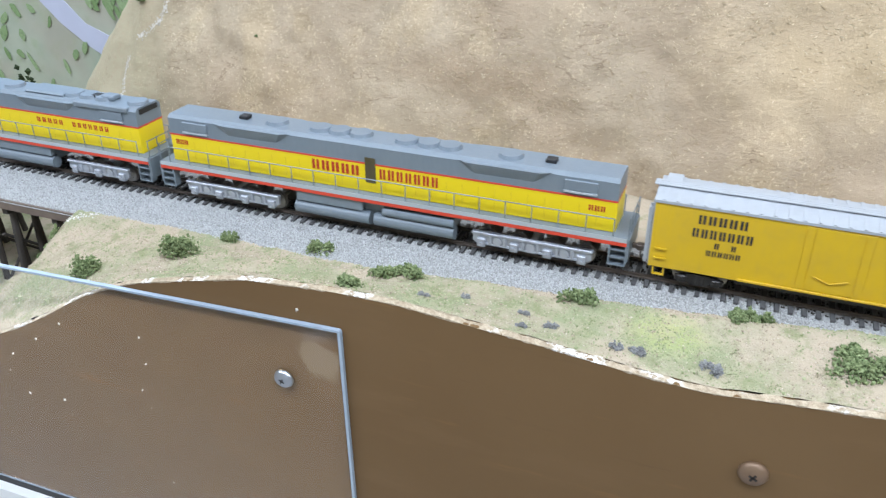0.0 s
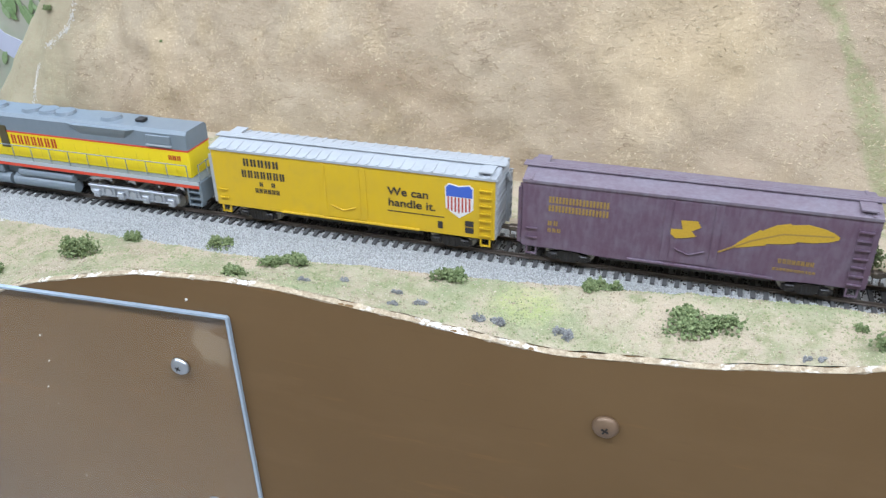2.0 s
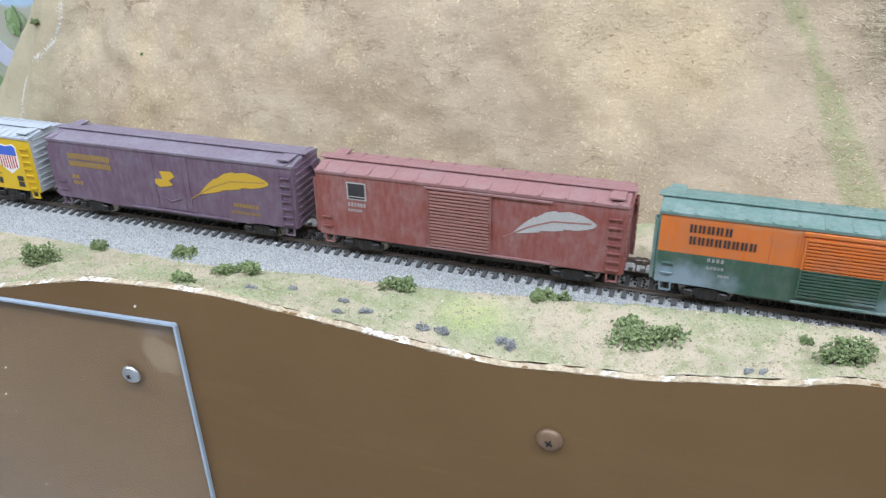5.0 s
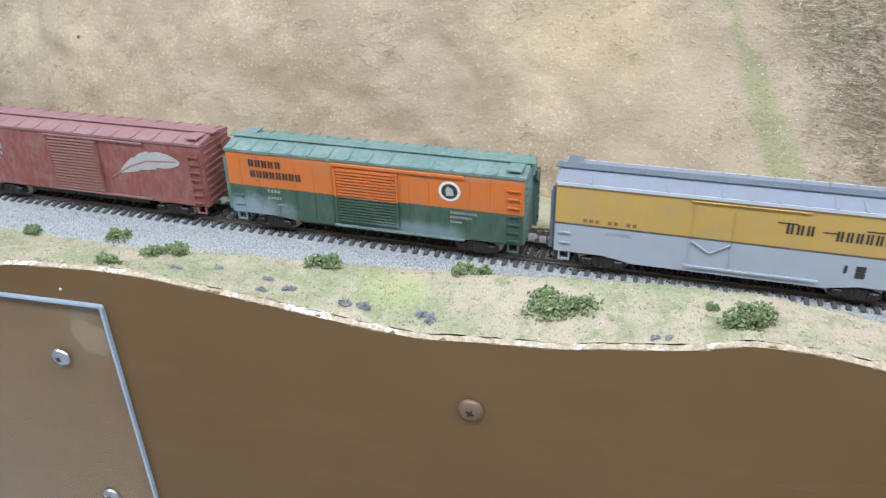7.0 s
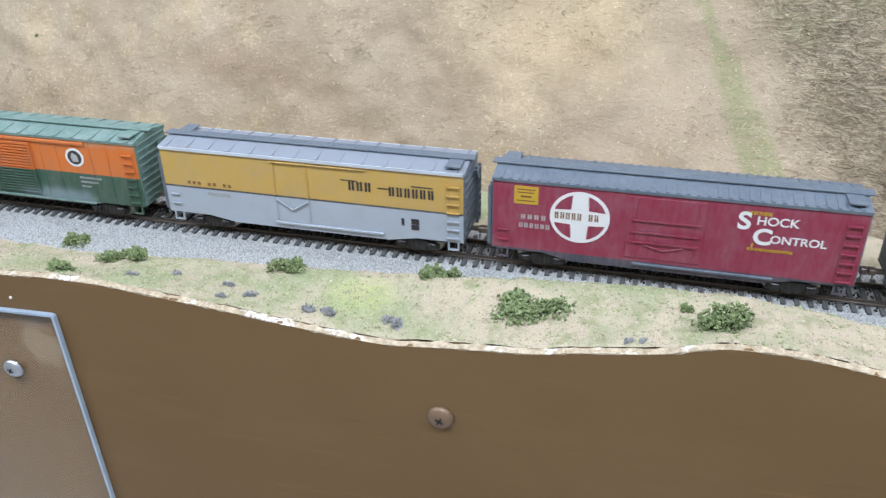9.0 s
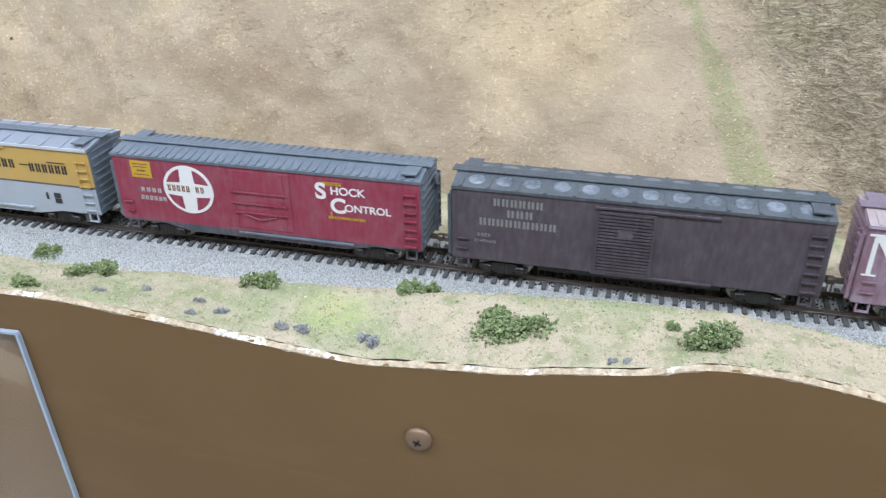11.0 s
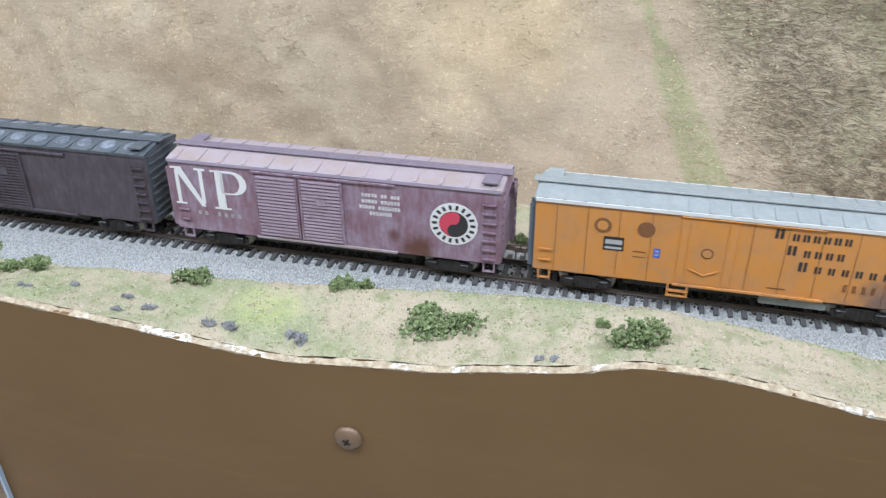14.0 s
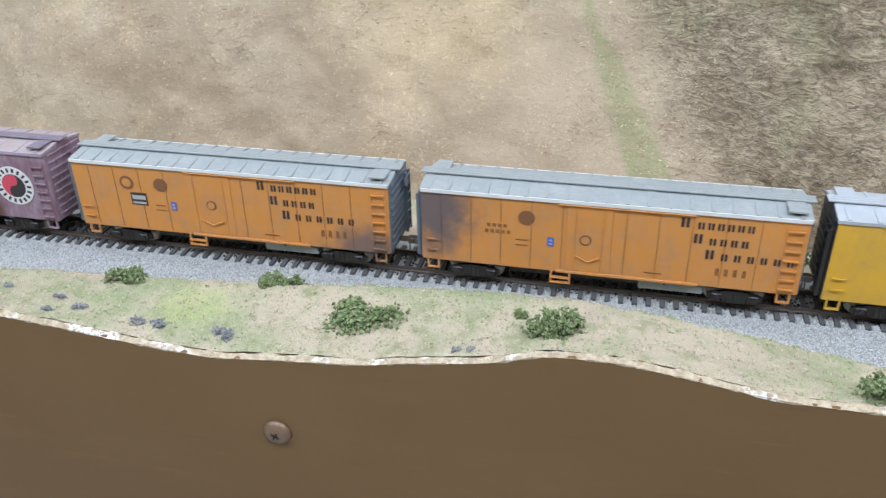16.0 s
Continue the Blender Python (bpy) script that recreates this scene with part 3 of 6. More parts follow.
def scenery():
    shrub = "olive green foam shrub on the sandy bank"
    for i, (x, y, w, h, g) in enumerate(((-0.2735, 0.312, 0.026, 0.016, 0), (-0.272, 0.358, 0.012, 0.007, 0), (-0.254, 0.372, 0.005, 0.003, 0), (-0.210, 0.362, 0.020, 0.009, 0), (-0.137, 0.309, 0.034, 0.009, 0.4),
                                         (-0.1457, 0.276, 0.015, 0.008, 0), (-0.3245, 0.294, 0.022, 0.014, 0), (-0.0463, 0.305, 0.017, 0.008, 0), (0.027, 0.307, 0.022, 0.008, 0.2), (0.078, 0.2845, 0.044, 0.0085, 1.0),
                                         (0.149, 0.281, 0.021, 0.013, 0), (0.1356, 0.290, 0.005, 0.004, 0), (0.262, 0.275, 0.022, 0.013, 0))):
        bush(x, y, w, h, LEAF, shrub if w > 0.01 else "small green foam tuft on the bank", seed=i + 3, gaps=g)
    for i, (x, y, w) in enumerate(((0.014, 0.2752, 0.012), (-0.015, 0.2758, 0.009), (-0.0238, 0.2758, 0.008), (-0.0658, 0.2838, 0.007), (0.1197, 0.2698, 0.005), (0.1139, 0.2695, 0.005), (-0.053, 0.2783, 0.007),
                                   (-0.0646, 0.2736, 0.006), (-0.112, 0.278, 0.007), (-0.095, 0.288, 0.006))):
        bush(x, y, w * 0.95, w * 0.45, LEAF_GREY, "small blue-grey foam tuft on the bank", seed=i + 40, gaps=0.5, grain=0.75)
    for i, (x, y, z, w, h) in enumerate(((0.168, 0.425, -0.026, 0.022, 0.024), (0.262, 0.418, -0.018, 0.02, 0.022), (0.13, 0.43, -0.031, 0.02, 0.012), (0.09, 0.43, -0.033, 0.02, 0.010))):
        bush(x, y, w, h, LEAF, "green foam shrub at the foot of the hill", base=z, seed=i + 60)
    for i, (x, y, w, h) in enumerate(((-0.398, 0.340, 0.016, 0.010), (-0.405, 0.331, 0.016, 0.010), (-0.412, 0.322, 0.014, 0.008))):
        bush(x, y, w, h, LEAF, "olive green foam shrub on the edge of the ravine", seed=i + 90)
    bush(-0.625, 0.56, 0.034, 0.120, LEAF_DARK, "dark green foam bush in the valley", base=-0.13, seed=71, grain=3.2)
    for x, z, w in ((-0.505, 0.036, 0.010), (-0.36, 0.030, 0.004), (0.215, -0.012, 0.012)):
        p, _ = hill_hit(x, z)
        if p:
            bush(p.x, p.y, w, w * 0.5, LEAF, "small green tuft on the hillside", base=p.z - 0.001, seed=int(w * 9000))
    # turf and sand on the bank
    rnd = random.Random(9)
    green, sand = [], []
    for _ in range(52000):
        x, y = rnd.uniform(-0.45, 0.36), rnd.uniform(FACE_Y + 0.004, 0.358)
        if y > track_y(x) - 0.037:
            continue
        k = fbm(x * 22, y * 30, 3.0) + 0.5 * fbm(x * 90, y * 110, 8.0)
        p = Vector((x, y, ground_z(x, y)))
        if k + rnd.uniform(-0.5, 0.5) > 0.16:
            green.append((p, rnd.uniform(0.0002, 0.00055) * (1.7 if rnd.random() < 0.08 else 1.0)))
        else:
            sand.append((p, rnd.uniform(0.00015, 0.00045) * (1.6 if rnd.random() < 0.05 else 1.0)))
    grains("turf", green, FOAM_GREEN, "green ground foam scattered on the bank", "grass", 1)
    grains("sand", sand, FOAM_SAND, "sandy grit scattered on the bank", "sand", 2)
    # pale paths
    trail, line = [], [(-0.523, -0.055), (-0.526, -0.032), (-0.521, -0.015), (-0.508, 0.003), (-0.483, 0.019), (-0.474, 0.035), (-0.470, 0.06)]
    for (ax, az), (bx, bz) in zip(line, line[1:]):
        for _ in range(90):
            k = rnd.random()
            if fbm(ax * 60 + k, bz * 90, 2.0) < -0.25:
                continue
            p, _n = hill_hit(ax + (bx - ax) * k + rnd.gauss(0, 0.0014), az + (bz - az) * k + rnd.gauss(0, 0.0012))
            if p:
                trail.append((p, rnd.uniform(0.0004, 0.0009)))
    line = [(-0.415, 0.315), (-0.402, 0.332), (-0.392, 0.350), (-0.372, 0.362), (-0.345, 0.372), (-0.318, 0.374)]
    for (ax, ay), (bx, by) in zip(line, line[1:]):
        for _ in range(80):
            k = rnd.random()
            x, y = ax + (bx - ax) * k + rnd.gauss(0, 0.0014), ay + (by - ay) * k + rnd.gauss(0, 0.0016)
            trail.append((Vector((x, y, ground_z(x, y))), rnd.uniform(0.0004, 0.0009)))
    grains("pale_path", trail, GRIT_WHITE, "narrow pale gravel path", "path", 3)


def plaster_lip():
    """The torn plaster shell that laps over the fascia's cut edge."""
    verts, faces = [], []
    x, k = -0.47, 0
    while x < 0.37:
        t = smooth_interp(x, TOP, 0.008)
        n1, n2, n3 = fbm(x * 55, 0.0, 8.0), fbm(x * 260, 2.0, 8.0), fbm(x * 120, 5.0, 1.0)
        up = 0.0006 + 0.0011 * max(-0.6, n1) + 0.0007 * n2
        out = 0.0006 * max(0.0, n3) + 0.0002
        drop = 0.0005 + 0.0013 * max(-0.4, n1 + 0.8 * n2)
        verts += [(x, FACE_Y - 0.0002, t - drop * 0.5), (x, FACE_Y - out, t + up * 0.4), (x, FACE_Y + 0.0012, t + up), (x, FACE_Y + 0.0026 + 0.0012 * n3, t + 0.0008 + 0.0005 * n2), (x, FACE_Y + 0.0050 + 0.002 * n1, t - 0.0008)]
        if k:
            b = (k - 1) * 5
            faces += [(b + j, b + j + 1, b + j + 6, b + j + 5) for j in range(4)]
        x += 0.0011
        k += 1
    me = bpy.data.meshes.new("plaster_edge")
    me.from_pydata(verts, [], faces)
    me.materials.append(LIP)
    tagged(new("plaster_edge", me), "torn whitish plaster along the cut edge of the bank", "plaster", kind="structure")


def lip_material():
    m, nt, b = material("torn_plaster", 0.95, spec=0.1)
    co = coords(nt, True)
    n1, n2 = noise_fac(nt, co, 38, 4, 0.6), noise_fac(nt, co, 330, 4, 0.75)
    c = blend(nt, step(nt, n2, 0.35, 0.7), (0.36, 0.28, 0.19), (0.56, 0.46, 0.33))
    c = blend(nt, calc(nt, "MULTIPLY", step(nt, n1, 0.52, 0.60), step(nt, n2, 0.42, 0.54)), c, (0.82, 0.79, 0.74))
    c = blend(nt, step(nt, n2, 0.34, 0.22, 0, 0.8), c, (0.10, 0.07, 0.05))
    nt.links.new(c, b.inputs["Base Color"])
    bump(nt, b, n2, 0.8, 0.002)
    return m


LIP = lip_material()


def fibres(name, n, mat, label, seed, where, length, width):
    """Short fibres that lie on the hillside, joined."""
    rnd = random.Random(seed)
    verts, faces = [], []
    made = 0
    while made < n:
        made += 1
        x, z = where(rnd)
        p, nrm = hill_hit(x, z)
        if p is None:
            continue
        if nrm.y > 0:
            nrm = -nrm
        along = Vector((1, 0, rnd.gauss(0, 0.7))).normalized()
        along = (along - nrm * along.dot(nrm)).normalized()
        across = nrm.cross(along)
        l, w = rnd.uniform(*length) * 0.5, rnd.uniform(*width) * 0.5
        lift = nrm * w * 1.0
        b = len(verts)
        verts += [p - along * l, p + across * w + lift, p + along * l, p - across * w + lift * 0.3]
        faces += [(b, b + 1, b + 2), (b, b + 2, b + 3)]
    me = bpy.data.meshes.new(name)
    me.from_pydata(verts, [], faces)
    me.materials.append(mat)
    tagged(new(name, me), label, "grass", kind="stuff")


def scrub_spot(rnd):
    while True:
        z = rnd.uniform(-0.05, 0.15)
        x = rnd.uniform(0.17, 0.44)
        if x + 0.55 * z > 0.220 + rnd.uniform(-0.012, 0.035):
            return x, z


def tan_spot(rnd):
    while True:
        z, x = rnd.uniform(-0.05, 0.16), rnd.uniform(-0.48, 0.22)
        if fbm(x * 14, z * 16, 6.0) > rnd.uniform(-0.6, 0.5):
            return x, z


def trestle():
    """Timber bents under the ballasted deck across the ravine."""
    bridge = thing("trestle_bridge", "dark timber trestle under the ballasted track", "bridge")
    for side in (-0.0415, 0.0375):
        bm = bmesh.new()
        for x0, x1 in ((-0.80, -0.61), (-0.609, -0.380)):
            a, c = track(x0), track(x1)
            vs = [bm.verts.new((p.x, p.y + side + dy, p.z + dz)) for p in (a, c) for dy, dz in ((0, -0.013), (0.004, -0.013), (0.004, -0.0205), (0, -0.0205))]
            for f in ((0, 1, 2, 3), (7, 6, 5, 4), (0, 4, 5, 1), (1, 5, 6, 2), (2, 6, 7, 3), (3, 7, 4, 0)):
                bm.faces.new([vs[i] for i in f])
        bmesh.ops.recalc_face_normals(bm, faces=bm.faces[:])
        part("stringer", bm, plain("weathered_timber", (0.16, 0.12, 0.095), 0.85, 0, 150, 0.3), bridge, "weathered brown stringer")
    part("deck", boxed(-0.80, -0.380, 0.372, 0.432, -0.052, -0.048), WOODDARK, bridge)
    for i in range(8):
        x = -0.415 - i * 0.045
        c = track(x)
        part("cap_beam", boxed(x - 0.0022, x + 0.0022, c.y - 0.040, c.y + 0.040, c.z - 0.0255, c.z - 0.0205), WOODDARK, bridge)
        for k in (-1.0, -0.5, 0, 0.5, 1.0):
            bm = bmesh.new()
            rod(bm, (x, c.y + k * 0.034, c.z - 0.0255), (x, c.y + k * 0.048, -0.185), 0.0024, 8)
            part("post", bm, WOODDARK, bridge)
        for s in (-1, 1):
            bm = bmesh.new()
            rod(bm, (x - s * 0.003, c.y - s * 0.044, c.z - 0.04), (x - s * 0.003, c.y + s * 0.044, -0.15), 0.0012, 5)
            part("brace", bm, WOODDARK, bridge)


def screw(x, z, y, r, mat, label):
    ob = thing("screw", label, "screw", "fascia screws")
    bm = bmesh.new()
    prof = [(r, 0.0), (r * 0.99, 0.12 * r), (r * 0.86, 0.34 * r), (r * 0.6, 0.48 * r), (r * 0.25, 0.54 * r)]
    rings = [[bm.verts.new((x + rr * math.cos(a), y - d, z + rr * math.sin(a))) for a in [k * 2 * math.pi / 28 for k in range(28)]] for rr, d in prof]
    for p, q in zip(rings, rings[1:]):
        for k in range(28):
            bm.faces.new((p[k], p[(k + 1) % 28], q[(k + 1) % 28], q[k]))
    bm.faces.new(rings[-1])
    bm.faces.new(rings[0][::-1])
    bmesh.ops.recalc_face_normals(bm, faces=bm.faces[:])
    part("head", bm, mat, ob, smooth=True)
    bm = bmesh.new()
    for a in (0.5, 0.5 + math.pi / 2):
        m = Matrix.Translation((x, y - 0.52 * r, z)) @ Matrix.Rotation(a, 4, "Y")
        bmesh.ops.create_cube(bm, size=1, matrix=m @ Matrix.Diagonal((r * 0.6, r * 0.16, r * 0.13, 1)))
    part("cross_slot", bm, SLOT, ob)
    return ob


def guard():
    """The clear acrylic sheet screwed to the fascia, with its pale edges."""
    sheet = thing("acrylic_guard", "clear acrylic sheet screwed to the brown fascia", "guard")
    y0, y1 = FACE_Y - 0.0026, FACE_Y - 0.0004
    right, left, bottom = -0.1466, -0.95, -0.195
    top = lambda x: -0.0041 + 0.040 * (x - right)
    bm = bmesh.new()
    prism(bm, [(left, bottom), (right - 0.0016, bottom), (right - 0.0016, top(right) - 0.0016), (left, top(left) - 0.0016)], y0, y1)
    ob = part("pane", bm, GLASS, sheet)
    ob.visible_shadow = False
    bm = bmesh.new()
    prism(bm, [(left, top(left) - 0.0015), (right, top(right) - 0.0015), (right - 0.0007, top(right) - 0.0004), (right - 0.0016, top(right) - 0.0003), (left, top(left) - 0.0003)], y0, y1)
    part("edge", bm, ACRYLIC_EDGE, sheet, "pale polished edge")
    part("edge", boxed(right - 0.0015, right, y0, y1, bottom, top(right) - 0.0016), ACRYLIC_EDGE, sheet, "pale polished edge")
    part("edge", boxed(left, right, y0, y1, bottom - 0.0016, bottom - 0.0001), ACRYLIC_EDGE, sheet, "pale polished edge")
    for x, z in ((-0.180, -0.0417), (-0.177, -0.1450), (-0.62, -0.06), (-0.62, -0.150)):
        screw(x, z, y0, 0.0053, STEEL, "bright steel pan-head screw in the acrylic sheet")
    screw(0.0384, -0.0312, FACE_Y, 0.0062, BRONZE, "brown painted cross-slot screw in the fascia")
    specks = [(-0.2659, -0.0567), (-0.266, -0.0387), (-0.3199, -0.0434), (-0.3414, -0.0595), (-0.3343, -0.1027), (-0.3612, -0.1054), (-0.3318, -0.1136), (-0.2698, -0.0895), (-0.1695, 0.0008), (-0.273, -0.0771),
              (-0.3636, -0.0757), (-0.3711, -0.0906), (-0.2674, -0.1477), (-0.3865, -0.1726)]
    rnd = random.Random(5)
    spots = [(Vector((x, FACE_Y - 0.0028 if z < top(x) else FACE_Y, z)), rnd.uniform(0.0004, 0.0010)) for x, z in specks]
    spots += [(Vector((rnd.uniform(-0.42, -0.16), y0 - 0.0001, rnd.uniform(-0.18, -0.03))), rnd.uniform(0.00015, 0.0003)) for _ in range(40)]
    grains("paint_specks", spots, GRIT_WHITE, "small white specks of plaster on the acrylic", "specks", 6)


def backdrop_paint():
    bm = bmesh.new()
    prism(bm, [(-1.085, -0.100), (-1.03, -0.100), (-0.985, -0.145), (-0.945, -0.160), (-0.90, -0.185), (-0.955, -0.200), (-0.992, -0.180), (-1.035, -0.150)], 1.0188, 1.0197)
    tagged(part("painted_river", bm, PAINT_RIVER), "pale lavender river painted on the backdrop", "painting", kind="structure")
    rnd = random.Random(12)
    dabs = [(-1.126, -0.136), (-1.092, -0.130), (-1.06, -0.150), (-1.156, -0.152), (-1.126, -0.177), (-1.165, -0.176), (-1.17, -0.214), (-1.118, -0.223), (-1.087, -0.260), (-1.046, -0.223), (-0.997, -0.185), (-1.14, -0.21),
            (-1.21, -0.19), (-1.20, -0.25), (-1.02, -0.20)]
    dabs += [(rnd.uniform(-0.97, -0.86), rnd.uniform(-0.125, -0.085)) for _ in range(26)]
    bm = bmesh.new()
    for i, (x, z) in enumerate(dabs):
        w, h, lean = rnd.uniform(0.004, 0.009), rnd.uniform(0.008, 0.016), rnd.uniform(-0.008, 0.008)
        pts = [(x + w * math.cos(a) * rnd.uniform(0.7, 1.2) + lean * math.sin(a), z + h * math.sin(a) * rnd.uniform(0.8, 1.2)) for a in [k * 0.785 for k in range(8)]]
        prism(bm, pts, 1.0184 - i * 0.00006, 1.0187 - i * 0.00006)
    tagged(part("painted_shrubs", bm, PAINT_GREEN), "green brush dabs of shrubs painted on the backdrop", "painting", kind="stuff")


scenery()
plaster_lip()
fibres("scrub_fibres", 24000, GRASS_SCRUB, "coarse brown scrub on the hillside", 21, scrub_spot, (0.0014, 0.0042), (0.0003, 0.0008))
fibres("dry_grass", 17000, GRASS_TAN, "dry straw tufts on the tan hillside", 22, tan_spot, (0.0012, 0.0036), (0.0003, 0.0008))
trestle()
guard()
backdrop_paint()


# ---- rolling stock ----
LEAN_BACK = 0.045 # the track's slight cant away from the aisle
CARS = []        # (root, centre at 1.5 s, half the truck spacing)


BAR = {}


def unit_cube(mat):
    """A shared unit cube in one material."""
    if mat.name not in BAR:
        bm = bmesh.new()
        bmesh.ops.create_cube(bm, size=1.0)
        me = bpy.data.meshes.new("bar")
        bm.to_mesh(me)
        bm.free()
        me.materials.append(mat)
        BAR[mat.name] = me
    return BAR[mat.name]


def bar(name, parent, mat, x0, x1, y0, y1, z0, z1):
    ob = new(name, unit_cube(mat))
    ob.parent = parent
    ob.matrix_basis = Matrix.LocRotScale(((x0 + x1) / 2, (y0 + y1) / 2, (z0 + z1) / 2), None, (x1 - x0, abs(y1 - y0), z1 - z0))
    return ob


def marks(car, name, mat, quads, y, label=""):
    """Flat lettering bars on the near side: (x0, x1, z0, z1)."""
    for x0, x1, z0, z1 in quads:
        ob = bar(name, car, mat, x0, x1, y - 0.00012, y + 0.0001, z0, z1)
        if label:
            tagged(ob, label)


def word(x, z, h, n, width=0.75, gap=0.3, spaces=()):
    """Two plain upright bars for each letter's place of a name."""
    out = []
    for i in range(n):
        w = h * width
        if i not in spaces:
            out += [(x, x + w * 0.34, z, z + h), (x + w * 0.56, x + w * 0.90, z, z + h)]
        x += w + h * gap
    return out


def lettering(car, name, body, mat, x, z, size, y, weight=0.00012):
    cu = bpy.data.curves.new(name, "FONT")
    cu.body, cu.size, cu.extrude, cu.offset = body, size, 0.00005, weight
    tmp = bpy.data.objects.new("lettering_tmp", cu)
    scene.collection.objects.link(tmp)
    bpy.context.view_layer.update()
    me = bpy.data.meshes.new_from_object(tmp.evaluated_get(bpy.context.evaluated_depsgraph_get()))
    bpy.data.objects.remove(tmp)
    me.materials.clear()
    me.materials.append(mat)
    ob = new(name, me)
    ob.parent = car
    ob.matrix_basis = pose(x, y - 0.0001, z, 90, 0, 0)
    return ob


WHEELSETS = []


TRUCK = plain("oily_truck_frame", (0.020, 0.018, 0.018), 0.42, 0.1, 260, 0.5)
TREAD = plain("worn_steel_wheel", (0.30, 0.28, 0.26), 0.35, 0.8, 260, 0.3)


def truck(car, x, axles=(-0.0085, 0.0085), frame_mat=TRUCK, r=0.0052, half=0.0125, ornate=False):
    span = max(axles)
    bm = bmesh.new()
    for s in (-1, 1):
        y0, y1 = sorted((s * half, s * (half + 0.0015)))
        pts = [(-span - 0.004, 0.0062), (-span - 0.004, 0.0035), (-span + 0.003, 0.0035), (-span * 0.45, 0.0018), (span * 0.45, 0.0018), (span - 0.003, 0.0035),
               (span + 0.004, 0.0035), (span + 0.004, 0.0062), (span * 0.5, 0.0082), (-span * 0.5, 0.0082)]
        if ornate:
            prism(bm, [(-span - 0.0052, 0.0122), (-span - 0.0052, 0.0062), (-span - 0.0020, 0.0042), (-span + 0.0035, 0.0042), (-span + 0.0060, 0.0060), (-0.0045, 0.0060), (-0.0030, 0.0038), (0.0030, 0.0038), (0.0045, 0.0060),
                       (span - 0.0060, 0.0060), (span - 0.0035, 0.0042), (span + 0.0020, 0.0042), (span + 0.0052, 0.0062), (span + 0.0052, 0.0122), (span * 0.55, 0.0122), (span * 0.42, 0.0106), (-span * 0.42, 0.0106), (-span * 0.55, 0.0122)], y0, y1)
            box(bm, -span - 0.0058, span + 0.0058, s * half, s * (half + 0.0026), 0.0106, 0.0122, bev=0.0003)
            for a, c in zip(axles, axles[1:]):
                mid = (a + c) / 2
                rod(bm, (a + 0.0026, s * (half + 0.0018), 0.0052), (c - 0.0026, s * (half + 0.0018), 0.0052), 0.0008, 8)
                rod(bm, (mid, s * (half + 0.0012), 0.0078), (mid, s * (half + 0.0026), 0.0078), 0.0026, 12)
                for d in (-0.0042, 0.0042):
                    rod(bm, (mid + d, s * (half + 0.0020), 0.0056), (mid + d, s * (half + 0.0020), 0.0106), 0.0010, 8)
        else:
            prism(bm, pts, y0, y1)
        for a in axles:
            box(bm, a - 0.0024, a + 0.0024, s * half, s * (half + 0.0034), 0.0034, 0.0086 if ornate else 0.0072, bev=0.0004)
            rod(bm, (a, s * (half + 0.003), 0.0053), (a, s * (half + 0.0042), 0.0053), 0.0013, 8)
        if not ornate:
            for k in (-1.2, 0, 1.2):
                rod(bm, (k * 0.0018, s * (half + 0.0012), 0.002), (k * 0.0018, s * (half + 0.0012), 0.0072), 0.0008, 6)
    box(bm, -0.002, 0.002, -half, half, 0.0045, 0.0095)
    fr = part("truck", bm, frame_mat, car)
    fr.matrix_basis = pose(x, 0, 0)
    for a in axles:
        bm = bmesh.new()
        for s in (-1, 1):
            rod(bm, (0, s * 0.0072, 0), (0, s * 0.0092, 0), r, 18)
            rod(bm, (0, s * 0.0065, 0), (0, s * 0.0072, 0), r + 0.0006, 18)
            for q in range(4):
                c, d = math.cos(q * 1.5708), math.sin(q * 1.5708)
                rod(bm, (c * r * 0.6, s * 0.0090, d * r * 0.6), (c * r * 0.6, s * 0.0095, d * r * 0.6), 0.0007, 6)
        rod(bm, (0, -0.012, 0), (0, 0.012, 0), 0.0011, 8)
        ws = part("wheelset", bm, TREAD, fr, "metal wheelset")
        ws.matrix_basis = pose(a, 0, r)
        WHEELSETS.append((ws, a, r))


def coupler(car, x, s):
    bm = bmesh.new()
    box(bm, min(x, x + s * 0.006), max(x, x + s * 0.006), -0.0011, 0.0011, 0.0108, 0.0130)
    box(bm, min(x + s * 0.005, x + s * 0.0085), max(x + s * 0.005, x + s * 0.0085), -0.0022, 0.0020, 0.0102, 0.0136, bev=0.0005)
    rod(bm, (x + s * 0.006, -0.001, 0.0102), (x + s * 0.006, -0.0015, 0.0065), 0.0004, 6)
    part("coupler", bm, RAIL, car, "knuckle coupler")


